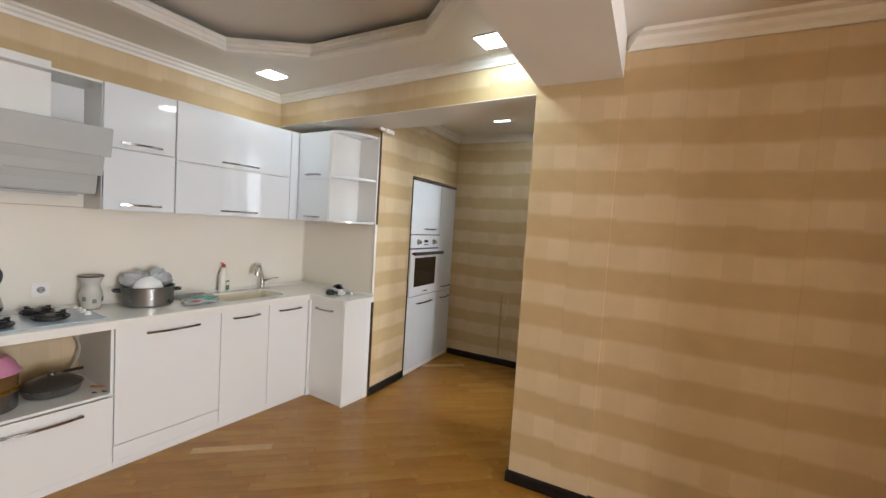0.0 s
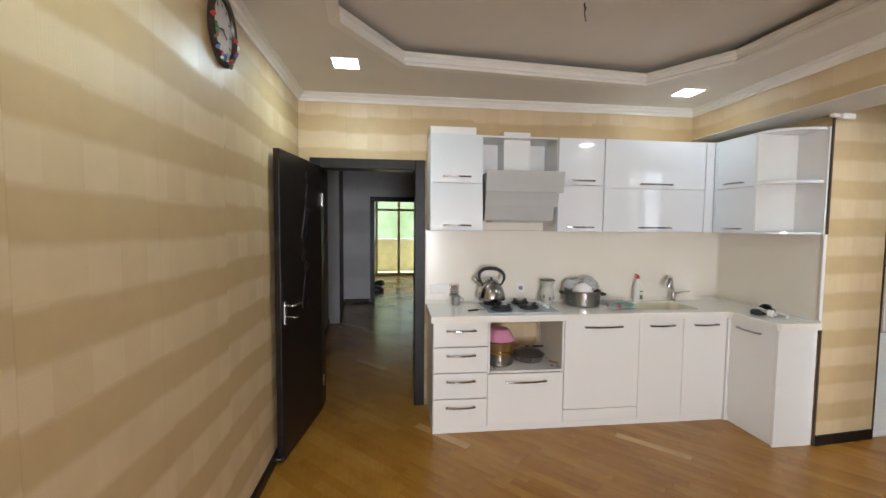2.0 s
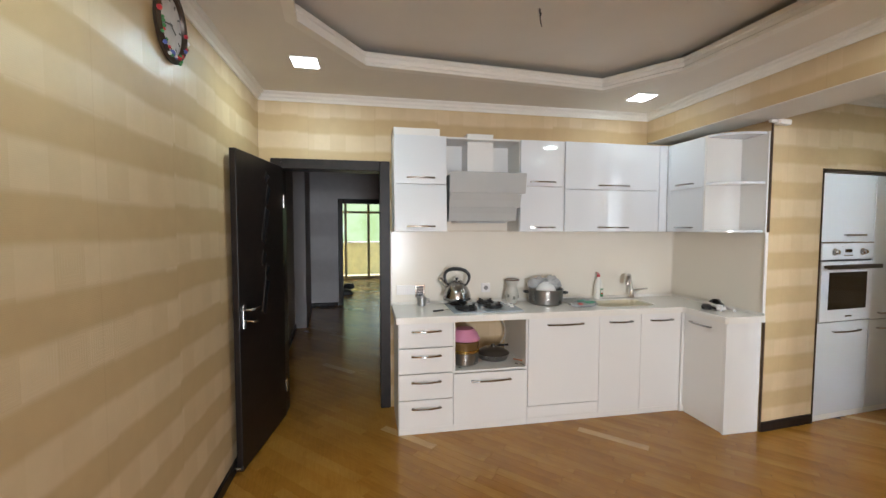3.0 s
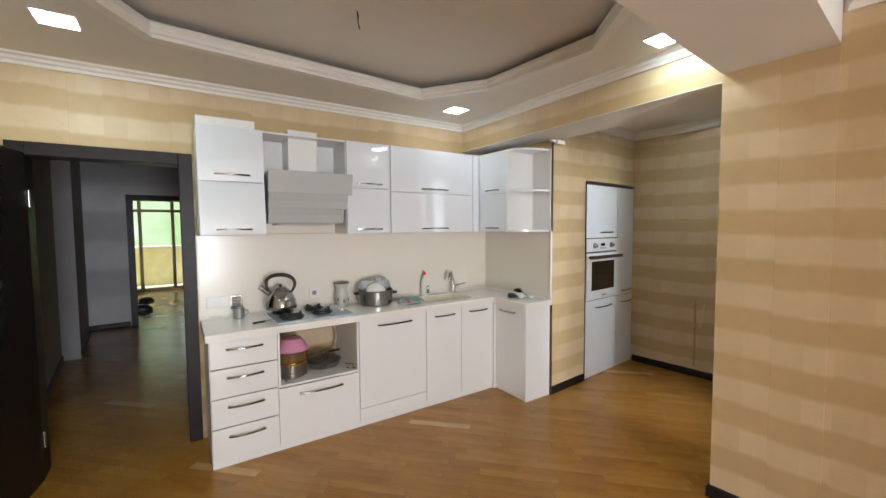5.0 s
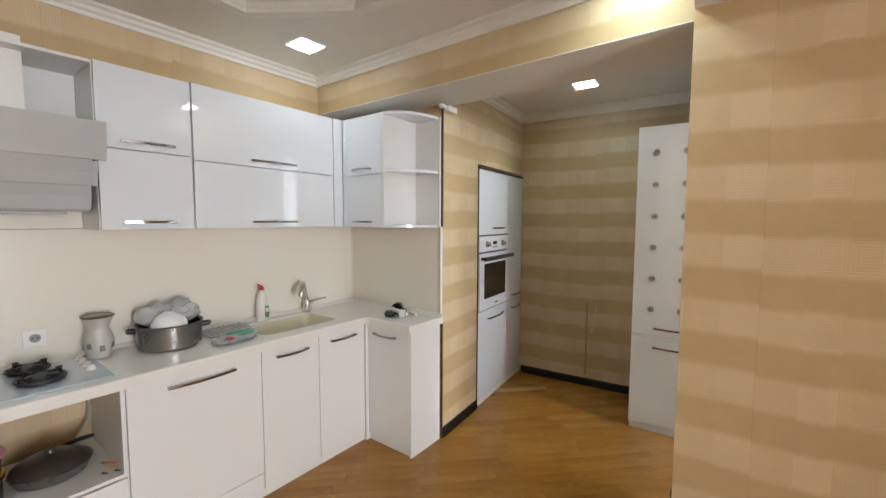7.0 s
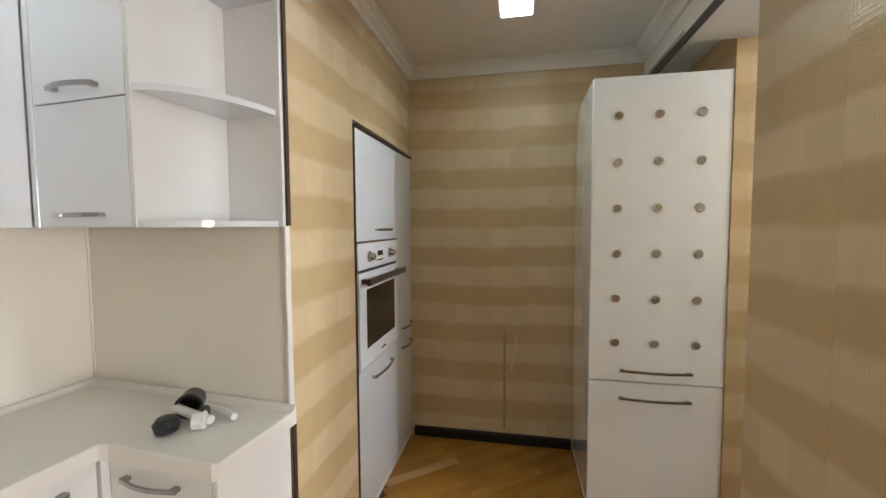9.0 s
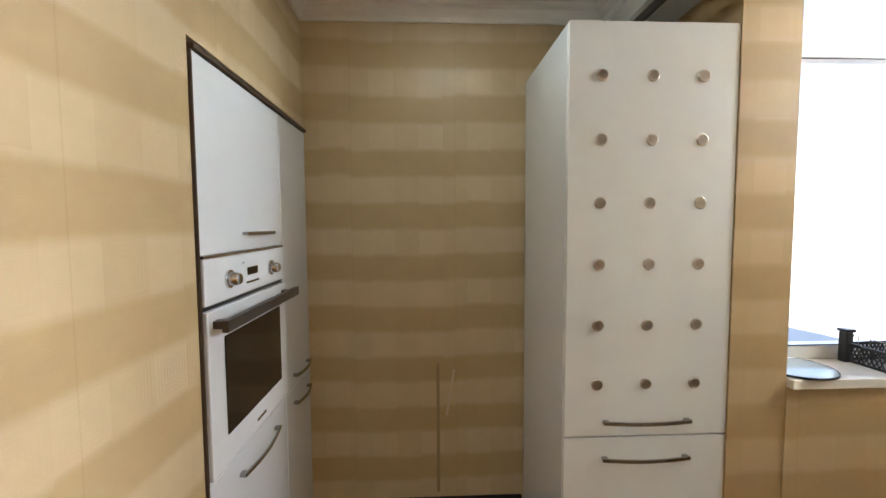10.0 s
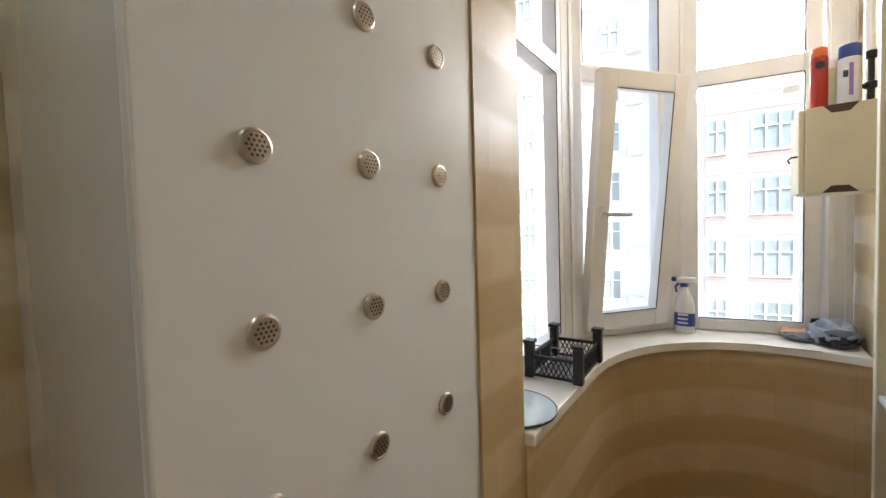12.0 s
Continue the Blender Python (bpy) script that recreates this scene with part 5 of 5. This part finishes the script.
socket_plate("socket", 1.325, 1.022, "white round power socket on the splashback", "socket", True)
socket_plate("switch", 0.575, 1.02, "white wall switch on the splashback", "switch", False)
socket_plate("switch", 0.655, 1.02, "white wall switch on the splashback", "switch", False)
mt = thing("gas_meter_display", kp(0.0125, 0.735, 0.955), "small grey framed display fixed to the splashback", "display")
panel("case", mt, 0, -0.042, 0, 0.014, 0.042, 0.108, CHROME, 0.004)
panel("screen", mt, 0.0145, -0.030, 0.014, 0.0155, 0.030, 0.096, plain("grey_screen", (0.16, 0.16, 0.17), 0.2), 0.001)
for i in range(3):
    panel("bar", mt, 0.0157, -0.022, 0.03 + 0.02 * i, 0.0165, 0.022, 0.036 + 0.02 * i, HANDLE_DARK, 0.0003)

kn = thing("knife", kp(0.36, 0.85, WZ1 + 0.001, 108), "small kitchen knife with a black handle", "knife")
part("handle", bevelled(-0.06, -0.008, 0, 0.03, 0.008, 0.012, 0.004), BLACKPLASTIC, kn)
bm = bmesh.new()
prism(bm, [(0.03, -0.007), (0.10, -0.006), (0.13, 0.004), (0.03, 0.007)], 0.005, 0.0065)
part("blade", bm, STEEL, kn, "steel blade")

# in the open niche: pots, pink colander, pan, gas hose
NZ = 0.469
p1 = thing("cooking_pot", kp(0.335, 1.055, NZ), "steel cooking pot with gold rims", "pot", "pots in the niche")
part("body", lathe([(0.10, 0), (0.112, 0.008), (0.115, 0.10), (0.119, 0.104), (0.110, 0.104), (0.106, 0.012), (0.004, 0.01)], 36), POTM, p1, smooth=True)
GOLD = plain("gold_trim", (0.62, 0.38, 0.08), 0.25, 1.0)
part("rim", lathe([(0.117, 0.100), (0.1215, 0.103), (0.119, 0.108), (0.112, 0.106)], 36, cap=False), GOLD, p1, "gold coloured rim", smooth=True)
p2 = thing("cooking_pot", kp(0.335, 1.055, NZ + 0.109), "brown enamel pot nested on the steel pot", "pot", "pots in the niche")
part("body", lathe([(0.095, 0), (0.112, 0.004), (0.116, 0.075), (0.110, 0.08), (0.004, 0.082)], 36), plain("brown_enamel", (0.15, 0.085, 0.03), 0.2, vary=0.15), p2, smooth=True)
part("rim", lathe([(0.115, 0.002), (0.120, 0.004), (0.120, 0.010), (0.113, 0.012)], 36, cap=False), GOLD, p2, "gold coloured rim", smooth=True)
p3 = thing("plastic_bowl", kp(0.33, 1.06, NZ + 0.193), "pink plastic bowl upside down on the pots", "bowl")
part("shell", lathe([(0.122, 0), (0.124, 0.006), (0.115, 0.012), (0.100, 0.05), (0.07, 0.085), (0.004, 0.090)], 36), plain("pink_plastic", (0.66, 0.28, 0.43), 0.35, vary=0.08), p3, smooth=True)
p4 = thing("frying_pan", kp(0.27, 1.315, NZ), "dark frying pan with a steel rim", "pan")
part("body", lathe([(0.10, 0), (0.118, 0.006), (0.135, 0.045), (0.139, 0.05), (0.132, 0.048), (0.113, 0.012), (0.004, 0.01)], 40), POTM, p4, smooth=True)
part("lid", lathe([(0.132, 0.049), (0.125, 0.060), (0.09, 0.082), (0.05, 0.096), (0.02, 0.100), (0.016, 0.118), (0.004, 0.120)], 36), plain("smoked_lid", (0.05, 0.042, 0.035), 0.3), p4, "dark glass lid", smooth=True)
part("handle", tube(bmesh.new(), [(-0.13, 0.03, 0.045), (-0.10, 0.09, 0.075), (-0.07, 0.16, 0.085)], 0.009), BLACKPLASTIC, p4, smooth=True)
hose = thing("gas_hose", kp(0.08, 1.40, NZ), "pale flexible gas hose looping up in the niche", "hose")
part("hose", tube(bmesh.new(), [(0, 0.0 + 0.09 * math.sin(0.22 * i), 0.006 + 0.023 * i) for i in range(16)], 0.006), plain("grey_hose", (0.40, 0.37, 0.32), 0.5), hose, smooth=True)
for u, v in ((0.42, 1.02), (0.45, 0.985), (0.44, 1.45), (0.46, 1.49)):
    sc_ob = thing("screw", kp(u, v, NZ), "small loose screw on the niche floor", "screw", "loose screws")
    part("shank", tube(bmesh.new(), [(0, 0, 0.004), (0.02, 0.01, 0.004)], 0.003, 6), BLACK, sc_ob)
    part("head", lathe([(0.002, 0), (0.007, 0.001), (0.006, 0.005), (0.002, 0.006)], 8), BLACK, sc_ob)
lt = thing("lighter", kp(0.46, 1.495, NZ + 0.03), "orange stick lying at the niche edge", "lighter")
part("stick", tube(bmesh.new(), [(0, 0, 0), (-0.10, -0.03, -0.018)], 0.006, 8), plain("orange_plastic", (0.55, 0.2, 0.08), 0.4), lt, smooth=True)

# ---- wall clock ----
ck = thing("wall_clock", K @ Matrix.Translation((1.46, -0.55, 2.43)) @ pose(0, 0, 0, -90, 0, 0), "oval wall clock with an ornate dark frame of coloured flowers", "clock")
bm = lathe([(0.118, 0), (0.135, 0.006), (0.138, 0.02), (0.125, 0.032), (0.112, 0.026), (0.108, 0.012)], 44, cap=False)
bmesh.ops.scale(bm, vec=(0.98, 1.18, 1), verts=bm.verts)
part("frame", bm, plain("dark_bronze", (0.05, 0.035, 0.025), 0.35, 0.4, vary=0.3, scale=40), ck, smooth=True)
bm = lathe([(0.112, 0.010), (0.112, 0.013), (0.002, 0.013)], 44)
bmesh.ops.scale(bm, vec=(0.98, 1.18, 1), verts=bm.verts)
face = part("dial", bm, plain("dial_white", (0.66, 0.66, 0.68), 0.08, vary=0.1, scale=20, coat=0.6), ck, "pale glossy dial")
for k in range(12):
    a = 2 * math.pi * k / 12
    part("hour_mark", bevelled(-0.004, -0.009, 0.0132, 0.004, 0.009, 0.0145, 0.0004), BLACK, face, at=pose(0.088 * math.sin(a), 0.106 * math.cos(a), 0, 0, 0, -30 * k))
part("hour_hand", bevelled(-0.004, -0.01, 0.015, 0.004, 0.05, 0.0165, 0.0005), BLACK, ck, at=pose(0, 0, 0, 0, 0, 60))
part("minute_hand", bevelled(-0.003, -0.012, 0.017, 0.003, 0.082, 0.0185, 0.0005), BLACK, ck, at=pose(0, 0, 0, 0, 0, -75))
rf = random.Random(11)
flower_cols = [plain("petal_red", (0.45, 0.03, 0.04), 0.4), plain("petal_green", (0.05, 0.20, 0.07), 0.45), plain("petal_white", (0.7, 0.68, 0.66), 0.4), plain("petal_blue", (0.10, 0.12, 0.35), 0.4)]
for k in range(30):
    a = -math.pi / 2 + rf.gauss(0, 1.15)
    # z of the clock's frame runs out of the wall, +y of it points down the wall
    r = 0.122 + rf.uniform(-0.014, 0.012)
    bm = bmesh.new()
    bmesh.ops.create_icosphere(bm, subdivisions=1, radius=rf.uniform(0.007, 0.014))
    part("flower", bm, flower_cols[rf.choice((0, 0, 1, 1, 2, 3))], ck, at=pose(r * 0.98 * math.cos(a), -r * 1.18 * math.sin(a), 0.03))

# ceiling hook with a stub of cable in the recess
hk = thing("ceiling_hook", pose(-1.72, 1.12, 2.765), "bare ceiling hook with loose cable ends", "hook")
part("hook", tube(bmesh.new(), [(0, 0, 0), (0, 0, -0.03), (0.015, 0, -0.045), (0.02, 0, -0.03)], 0.004, 8), BLACK, hk, smooth=True)
part("cable", tube(bmesh.new(), [(0.003, 0.004, 0), (-0.01, 0.01, -0.03), (-0.02, 0.02, -0.06), (-0.015, 0.025, -0.085)], 0.003, 6), BLACKPLASTIC, hk, smooth=True)
part("cable", tube(bmesh.new(), [(0.0, -0.004, 0), (0.012, -0.01, -0.03), (0.022, -0.012, -0.045)], 0.003, 6), PVC, hk, smooth=True)

# stub of moulding on the pier
sm = thing("moulding_stub", pose(-1.885, 3.135, BEAM - 0.006), "short leftover piece of white moulding at the pier top", "moulding")
part("piece", bevelled(0.0005, 0.01, -0.04, 0.05, 0.12, -0.0005, 0.008), STUCCO, sm)
part("piece", bevelled(0.0005, -0.05, -0.025, 0.03, 0.009, -0.0005, 0.006), STUCCO, sm)
# scratches and torn strips on the alcove paper
for x, z0, z1, lean in ((-1.216, 0.10, 0.80, 0.0),):
    st = thing("paper_seam", pose(x, 4.659, z0), "dark lifted seam of the wallpaper", "seam")
    part("strip", bevelled(-0.008, -0.002, 0, 0.008, -0.0005, z1 - z0, 0.0006), plain("seam_brown", (0.33, 0.235, 0.125), 0.6), st)
st = thing("paper_seam", pose(-1.17, 4.659, 0.52, 0, 9, 0), "pale torn strip of the wallpaper", "seam")
part("strip", bevelled(-0.005, -0.003, 0, 0.005, -0.0005, 0.25, 0.001), plain("torn_pale", (0.6, 0.5, 0.36), 0.6), st)

# ---- on the sill of the bay ----
CR = thing("plastic_crate", pose(0.64, 4.10, SILL + 0.001, 0, 0, 92) @ Matrix.Scale(1.06, 4), "black plastic fruit crate with lattice sides", "crate")
cw, cl, chh = 0.085, 0.135, 0.075
for sx in (-1, 1):
    for sy in (-1, 1):
        part("corner_post", bevelled(sx * cw - 0.016, sy * cl - 0.016, 0, sx * cw + 0.016, sy * cl + 0.016, chh + 0.045, 0.004), BLACKPLASTIC, CR)
        part("post_cap", bevelled(sx * cw - 0.020, sy * cl - 0.020, chh + 0.0455, sx * cw + 0.020, sy * cl + 0.020, chh + 0.058, 0.003), BLACKPLASTIC, CR)


def lattice(length, height):
    bm = bmesh.new()
    box(bm, -length / 2, -0.003, height - 0.012, length / 2, 0.003, height)
    box(bm, -length / 2, -0.003, 0, length / 2, 0.003, 0.010)
    n = int(length / 0.016)
    for i in range(n + 1):
        x = -length / 2 + length * i / n
        for s in (-1, 1):
            x1 = x + s * 0.028
            if abs(x1) <= length / 2:
                mid = Vector(((x + x1) / 2, 0, height / 2))
                m = Matrix.Translation(mid) @ Matrix.Rotation(math.atan2(x1 - x, height - 0.02), 4, "Y")
                ln = math.hypot(x1 - x, height - 0.02) / 2
                box(bm, -0.0016, -0.002, -ln, 0.0016, 0.002, ln, m)
    return bm


for sx in (-1, 1):
    part("side", lattice(2 * cl - 0.034, chh), BLACKPLASTIC, CR, "black lattice side", at=pose(sx * cw, 0, 0.004, 0, 0, 90))
for sy in (-1, 1):
    part("side", lattice(2 * cw - 0.034, chh), BLACKPLASTIC, CR, at=pose(0, sy * cl, 0.004))
bm = bmesh.new()
for i in range(14):
    y = -cl + 0.022 + (2 * cl - 0.044) * i / 13
    box(bm, -cw + 0.017, y - 0.003, 0.002, cw - 0.017, y + 0.003, 0.007)
for i in range(9):
    x = -cw + 0.022 + (2 * cw - 0.044) * i / 8
    box(bm, x - 0.003, -cl + 0.017, 0.0075, x + 0.003, cl - 0.017, 0.0115)
part("bottom_grid", bm, plain("grey_plastic", (0.25, 0.25, 0.25), 0.4), CR, "grey grid bottom")
for x in (-0.04, 0.05):
    part("wire_handle", tube(bmesh.new(), [(x, cl - 0.01, chh), (x, cl - 0.012, chh + 0.035), (x + 0.05, cl - 0.012, chh + 0.035), (x + 0.05, cl - 0.01, chh)], 0.002, 6), CHROME, CR, smooth=True)
pl = thing("glass_plate", pose(0.205, 4.125, SILL + 0.001), "round grey glass plate with a dark rim on the sill", "plate")
part("disc", lathe([(0.120, 0), (0.137, 0.003), (0.137, 0.008), (0.125, 0.010), (0.004, 0.009)], 48), plain("milky_glass", (0.50, 0.56, 0.58), 0.12, vary=0.05), pl, smooth=True)
part("rim", lathe([(0.1375, 0.0005), (0.141, 0.002), (0.141, 0.008), (0.1375, 0.0095)], 48, cap=False), BLACKPLASTIC, pl, "dark rim", smooth=True)

sp = thing("spray_bottle", pose(1.49, 3.765, SILL + 0.001, 0, 0, 80) @ Matrix.Scale(1.17, 4), "clear spray bottle with blue label and blue trigger", "bottle")
bm = lathe([(0.036, 0), (0.040, 0.006), (0.040, 0.10), (0.034, 0.14), (0.018, 0.19), (0.014, 0.20), (0.014, 0.215)], 28)
bmesh.ops.scale(bm, vec=(1, 0.65, 1), verts=bm.verts)
part("body", bm, plain("frosted_bottle", (0.82, 0.83, 0.86), 0.2), sp, smooth=True)
BLUE = plain("blue_plastic", (0.03, 0.06, 0.30), 0.35)
bm = lathe([(0.0405, 0.030), (0.0412, 0.032), (0.0412, 0.085), (0.0405, 0.087)], 28, cap=False)
bmesh.ops.scale(bm, vec=(1.0, 0.66, 1), verts=bm.verts)
lb = part("label", bm, BLUE, sp, "blue label", smooth=True)
for i in range(3):
    part("label_bar", bevelled(-0.02, 0.0265, 0.04 + 0.018 * i, 0.02, 0.0285, 0.048 + 0.018 * i, 0.0005), plain("label_pale", (0.7, 0.72, 0.8), 0.4), lb)
tg = part("trigger_head", bevelled(-0.045, -0.011, 0.216, 0.03, 0.011, 0.243, 0.005), PVC, sp, "white spray head")
part("trigger", tube(bmesh.new(), [(0.018, 0, 0.22), (0.035, 0, 0.20), (0.032, 0, 0.175)], 0.005), BLUE, tg, "blue trigger", smooth=True)
part("nozzle", tube(bmesh.new(), [(0.03, 0, 0.232), (0.05, 0, 0.232)], 0.011), BLUE, tg, "blue nozzle", smooth=True)
part("collar", lathe([(0.016, 0.200), (0.017, 0.215), (0.012, 0.218)], 18), BLUE, sp, "blue collar", smooth=True)

cl_m = [plain("cloth_grey_blue", (0.36, 0.40, 0.46), 0.85, vary=0.2, scale=30), plain("cloth_black", (0.03, 0.03, 0.035), 0.8), plain("sponge_orange", (0.66, 0.36, 0.22), 0.8), plain("cloth_grey", (0.2, 0.2, 0.21), 0.8)]
for x, y, s, sd, mi, lab in ((1.54, 3.20, (0.075, 0.085, 0.06), 3, 0, "crumpled grey-blue cloth on the sill"), (1.50, 3.19, (0.055, 0.06, 0.03), 7, 1, "crumpled black cloth on the sill"), (1.56, 3.30, (0.045, 0.07, 0.018), 8, 3, "dark grey scouring pad on the sill"), (1.62, 3.32, (0.05, 0.06, 0.022), 12, 2, "orange sponge on the sill")):
    b = thing("cloth" if mi != 2 else "sponge", pose(x, y, SILL + 0.001), lab, "cloth" if mi != 2 else "sponge")
    part("fabric", crumple(s, sd, 3, 0.45), cl_m[mi], b, smooth=True)
bk = thing("black_card", pose(1.62, 3.235, SILL + 0.001, 0, -20, 20), "black card leaning behind the cloths", "card")
part("card", bevelled(0, -0.05, 0, 0.006, 0.05, 0.11, 0.002), BLACKPLASTIC, bk)

# box on the wall at the bay's end, with cans on it
bx = thing("wall_box", pose(1.21, 3.101, 1.60), "cream wall box with a key in its door", "wall box")
BOXM = plain("cream_metal_box", (0.60, 0.53, 0.38), 0.45, vary=0.06)
panel("body", bx, 0, 0, 0, 0.26, 0.235, 0.33, BOXM, 0.004)
panel("door", bx, 0.004, 0.236, 0.004, 0.256, 0.254, 0.326, BOXM, 0.004)
part("key", tube(bmesh.new(), [(0.03, 0.253, 0.15), (0.03, 0.273, 0.15), (0.03, 0.283, 0.14), (0.03, 0.278, 0.125)], 0.004, 8), BLACK, bx, "key in the lock", smooth=True)
STRAP = plain("dark_strap", (0.05, 0.025, 0.02), 0.5)
for z, dz in ((0.0, 0.026), (0.33, -0.03)):
    bm = bmesh.new()
    face = [(-0.0025, y, zz) for y, zz in ((0.085, z), (0.185, z), (0.16, z + dz), (0.11, z + dz))]
    near = [bm.verts.new(c) for c in face]
    far = [bm.verts.new((-0.0003, c[1], c[2])) for c in face]
    bm.faces.new(near), bm.faces.new(far)
    for i in range(4):
        bm.faces.new((near[i], near[(i + 1) % 4], far[(i + 1) % 4], far[i]))
    part("cut_out", bm, STRAP, bx, "dark cut-out grip")
BT = 1.60 + 0.331


def can(name, x, y, r, h, body, cap, label, caph=0.035):
    c = thing(name, pose(x, y, BT), label, "can")
    part("body", lathe([(r * 0.94, 0), (r, 0.004), (r, h - caph - 0.008), (r * 0.9, h - caph)], 24), body, c, smooth=True)
    part("cap", lathe([(r * 0.92, h - caph), (r * 0.95, h - caph + 0.003), (r * 0.93, h - 0.004), (r * 0.8, h)], 24), cap, c, "coloured cap", smooth=True)
    return c


c1 = can("spray_can", 1.27, 3.290, 0.027, 0.235, plain("red_can", (0.40, 0.03, 0.02), 0.25, 0.3), plain("orange_cap", (0.75, 0.14, 0.03), 0.35), "red spray can with orange cap")
part("label_oval", lathe([(0.016, 0), (0.015, 0.002)], 18), BLACK, c1, "black label oval", at=pose(-0.0275, 0, 0.165, 0, -90, 0))
can("bottle", 1.30, 3.248, 0.020, 0.19, plain("pale_green_bottle", (0.62, 0.66, 0.48), 0.35), PVC, "pale green bottle on the wall box")
c3 = can("spray_can", 1.27, 3.205, 0.034, 0.225, plain("white_can", (0.68, 0.68, 0.72), 0.3), BLUE, "white spray can with blue cap", 0.05)
part("label_bar", bevelled(-0.0365, -0.006, 0.03, -0.0345, 0.006, 0.15, 0.0005), plain("purple_ink", (0.25, 0.12, 0.4), 0.4), c3, "purple upright lettering bar")
part("label_bar", bevelled(-0.0345, 0.008, 0.10, -0.031, 0.022, 0.125, 0.0005), BLACK, c3)
vm = thing("valve", pose(1.28, 3.145, BT), "dark metal gas valve standing on the wall box", "valve")
part("stem", lathe([(0.012, 0), (0.012, 0.05), (0.020, 0.055), (0.020, 0.075), (0.010, 0.08), (0.010, 0.16), (0.016, 0.165), (0.016, 0.19), (0.004, 0.195)], 14), BLACK, vm, smooth=True)
part("arm", tube(bmesh.new(), [(0, -0.03, 0.065), (0, 0.035, 0.065)], 0.008, 8), BLACK, vm, smooth=True)

# white uprights and pipes at the bay's end
pp = thing("heating_pipe", pose(1.36, 3.135, 0), "white painted pipe running up the bay's end wall", "pipe")
part("pipe", tube(bmesh.new(), [(0, 0, 1.95), (0, 0, 2.845)], 0.016, 12), PVC, pp, smooth=True)
part("clip", bevelled(-0.022, -0.034, 2.35, 0.022, 0.02, 2.375, 0.003), BLACKPLASTIC, pp)
us = thing("shelf_unit", pose(0.70, 3.104, 0), "cream shelf unit with an upright board beside the bay", "shelf")
panel("upright", us, 0, 0, 0, 0.03, 0.135, 2.6, plain("cream_board", (0.66, 0.58, 0.42), 0.45), 0.003)
panel("shelf_board", us, -0.36, 0.0, 0.985, -0.0005, 0.13, 1.003, PVC, 0.003)
panel("shelf_board", us, 0.0355, 0.0, 0.60, 0.13, 0.13, 0.615, PVC, 0.003)

# ---- parquet, laid diagonally: strips that can be told apart are pieces, the far rest is joined ----
PL, PW, ANG = 0.49, 0.07, radians(40.0)
ax, ay = Vector((math.cos(ANG), math.sin(ANG))), Vector((-math.sin(ANG), math.cos(ANG)))
rng = random.Random(7)


def plank_mesh(length):
    bm = bmesh.new()
    g, h = 0.0004, 0.0003
    a, b = length / 2 - g, PW / 2 - g
    lo = [bm.verts.new((x, y, -0.014)) for x, y in ((-a, -b), (a, -b), (a, b), (-a, b))]
    mi = [bm.verts.new((x, y, -h)) for x, y in ((-a, -b), (a, -b), (a, b), (-a, b))]
    hi = [bm.verts.new((x, y, 0)) for x, y in ((-a + h, -b + h), (a - h, -b + h), (a - h, b - h), (-a + h, b - h))]
    bm.faces.new(hi)
    for p, q in ((lo, mi), (mi, hi)):
        for i in range(4):
            j = (i + 1) % 4
            bm.faces.new((p[i], p[j], q[j], q[i]))
    return mesh_from(bm, "plank", PLANK)


def floor_has(p):
    x, y = p
    u, v = (K.inverted() @ Vector((x, y, 0))).xy
    if u < 0.0:
        return -4.7 < u and -0.66 < y < 1.42 or -9.05 < u < -4.9 and -2.05 < y < 2.45 or -4.9 <= u <= -4.7 and 0.1 < y < 1.15
    if u < 0.25 and v > 0.75:
        return False
    if v > 3.12 and u < 0.75:
        return False
    if x < -2.14 and y > 3.2:
        return False
    if x > 0.1 and y > 2.85 and not (y > 3.2 and x < 1.3 and y < 4.0):
        return False
    if y > 4.9 or v < -0.73 or x > 4.95 or x > -0.5 and y > 4.3:
        return False
    return True


shared = plank_mesh(PL)
floor_ob = bpy.data.objects["floor"]
verts, faces, count = [], [], 0
for r in range(-170, 170):
    off = rng.random() * PL
    for c in range(-32, 32):
        p = ax * (c * PL + off) + ay * (r * PW)
        if not floor_has((p.x, p.y)):
            continue
        turn = pose(p.x, p.y, rng.uniform(-0.0002, 0.0002), 0, 0, math.degrees(ANG))
        near = -2.6 < p.x < -0.35 and 0.2 < p.y < 4.3 or -0.35 <= p.x < 0.2 and 1.2 < p.y < 2.7
        if near and count < 300:
            ob = new("plank", shared)
            ob.matrix_basis = turn
            ob.parent = floor_ob
            count += 1
        else:
            k = len(verts)
            verts += [tuple(turn @ v.co) for v in shared.vertices]
            faces += [tuple(k + i for i in poly.vertices) for poly in shared.polygons]
rest = bpy.data.meshes.new("planks_rest")
rest.from_pydata(verts, [], faces)
rest.materials.append(PLANK)
rest_ob = new("planks_rest", rest)
rest_ob.parent = floor_ob
tagged(rest_ob, "the rest of the diagonal wooden parquet strips", kind="stuff")
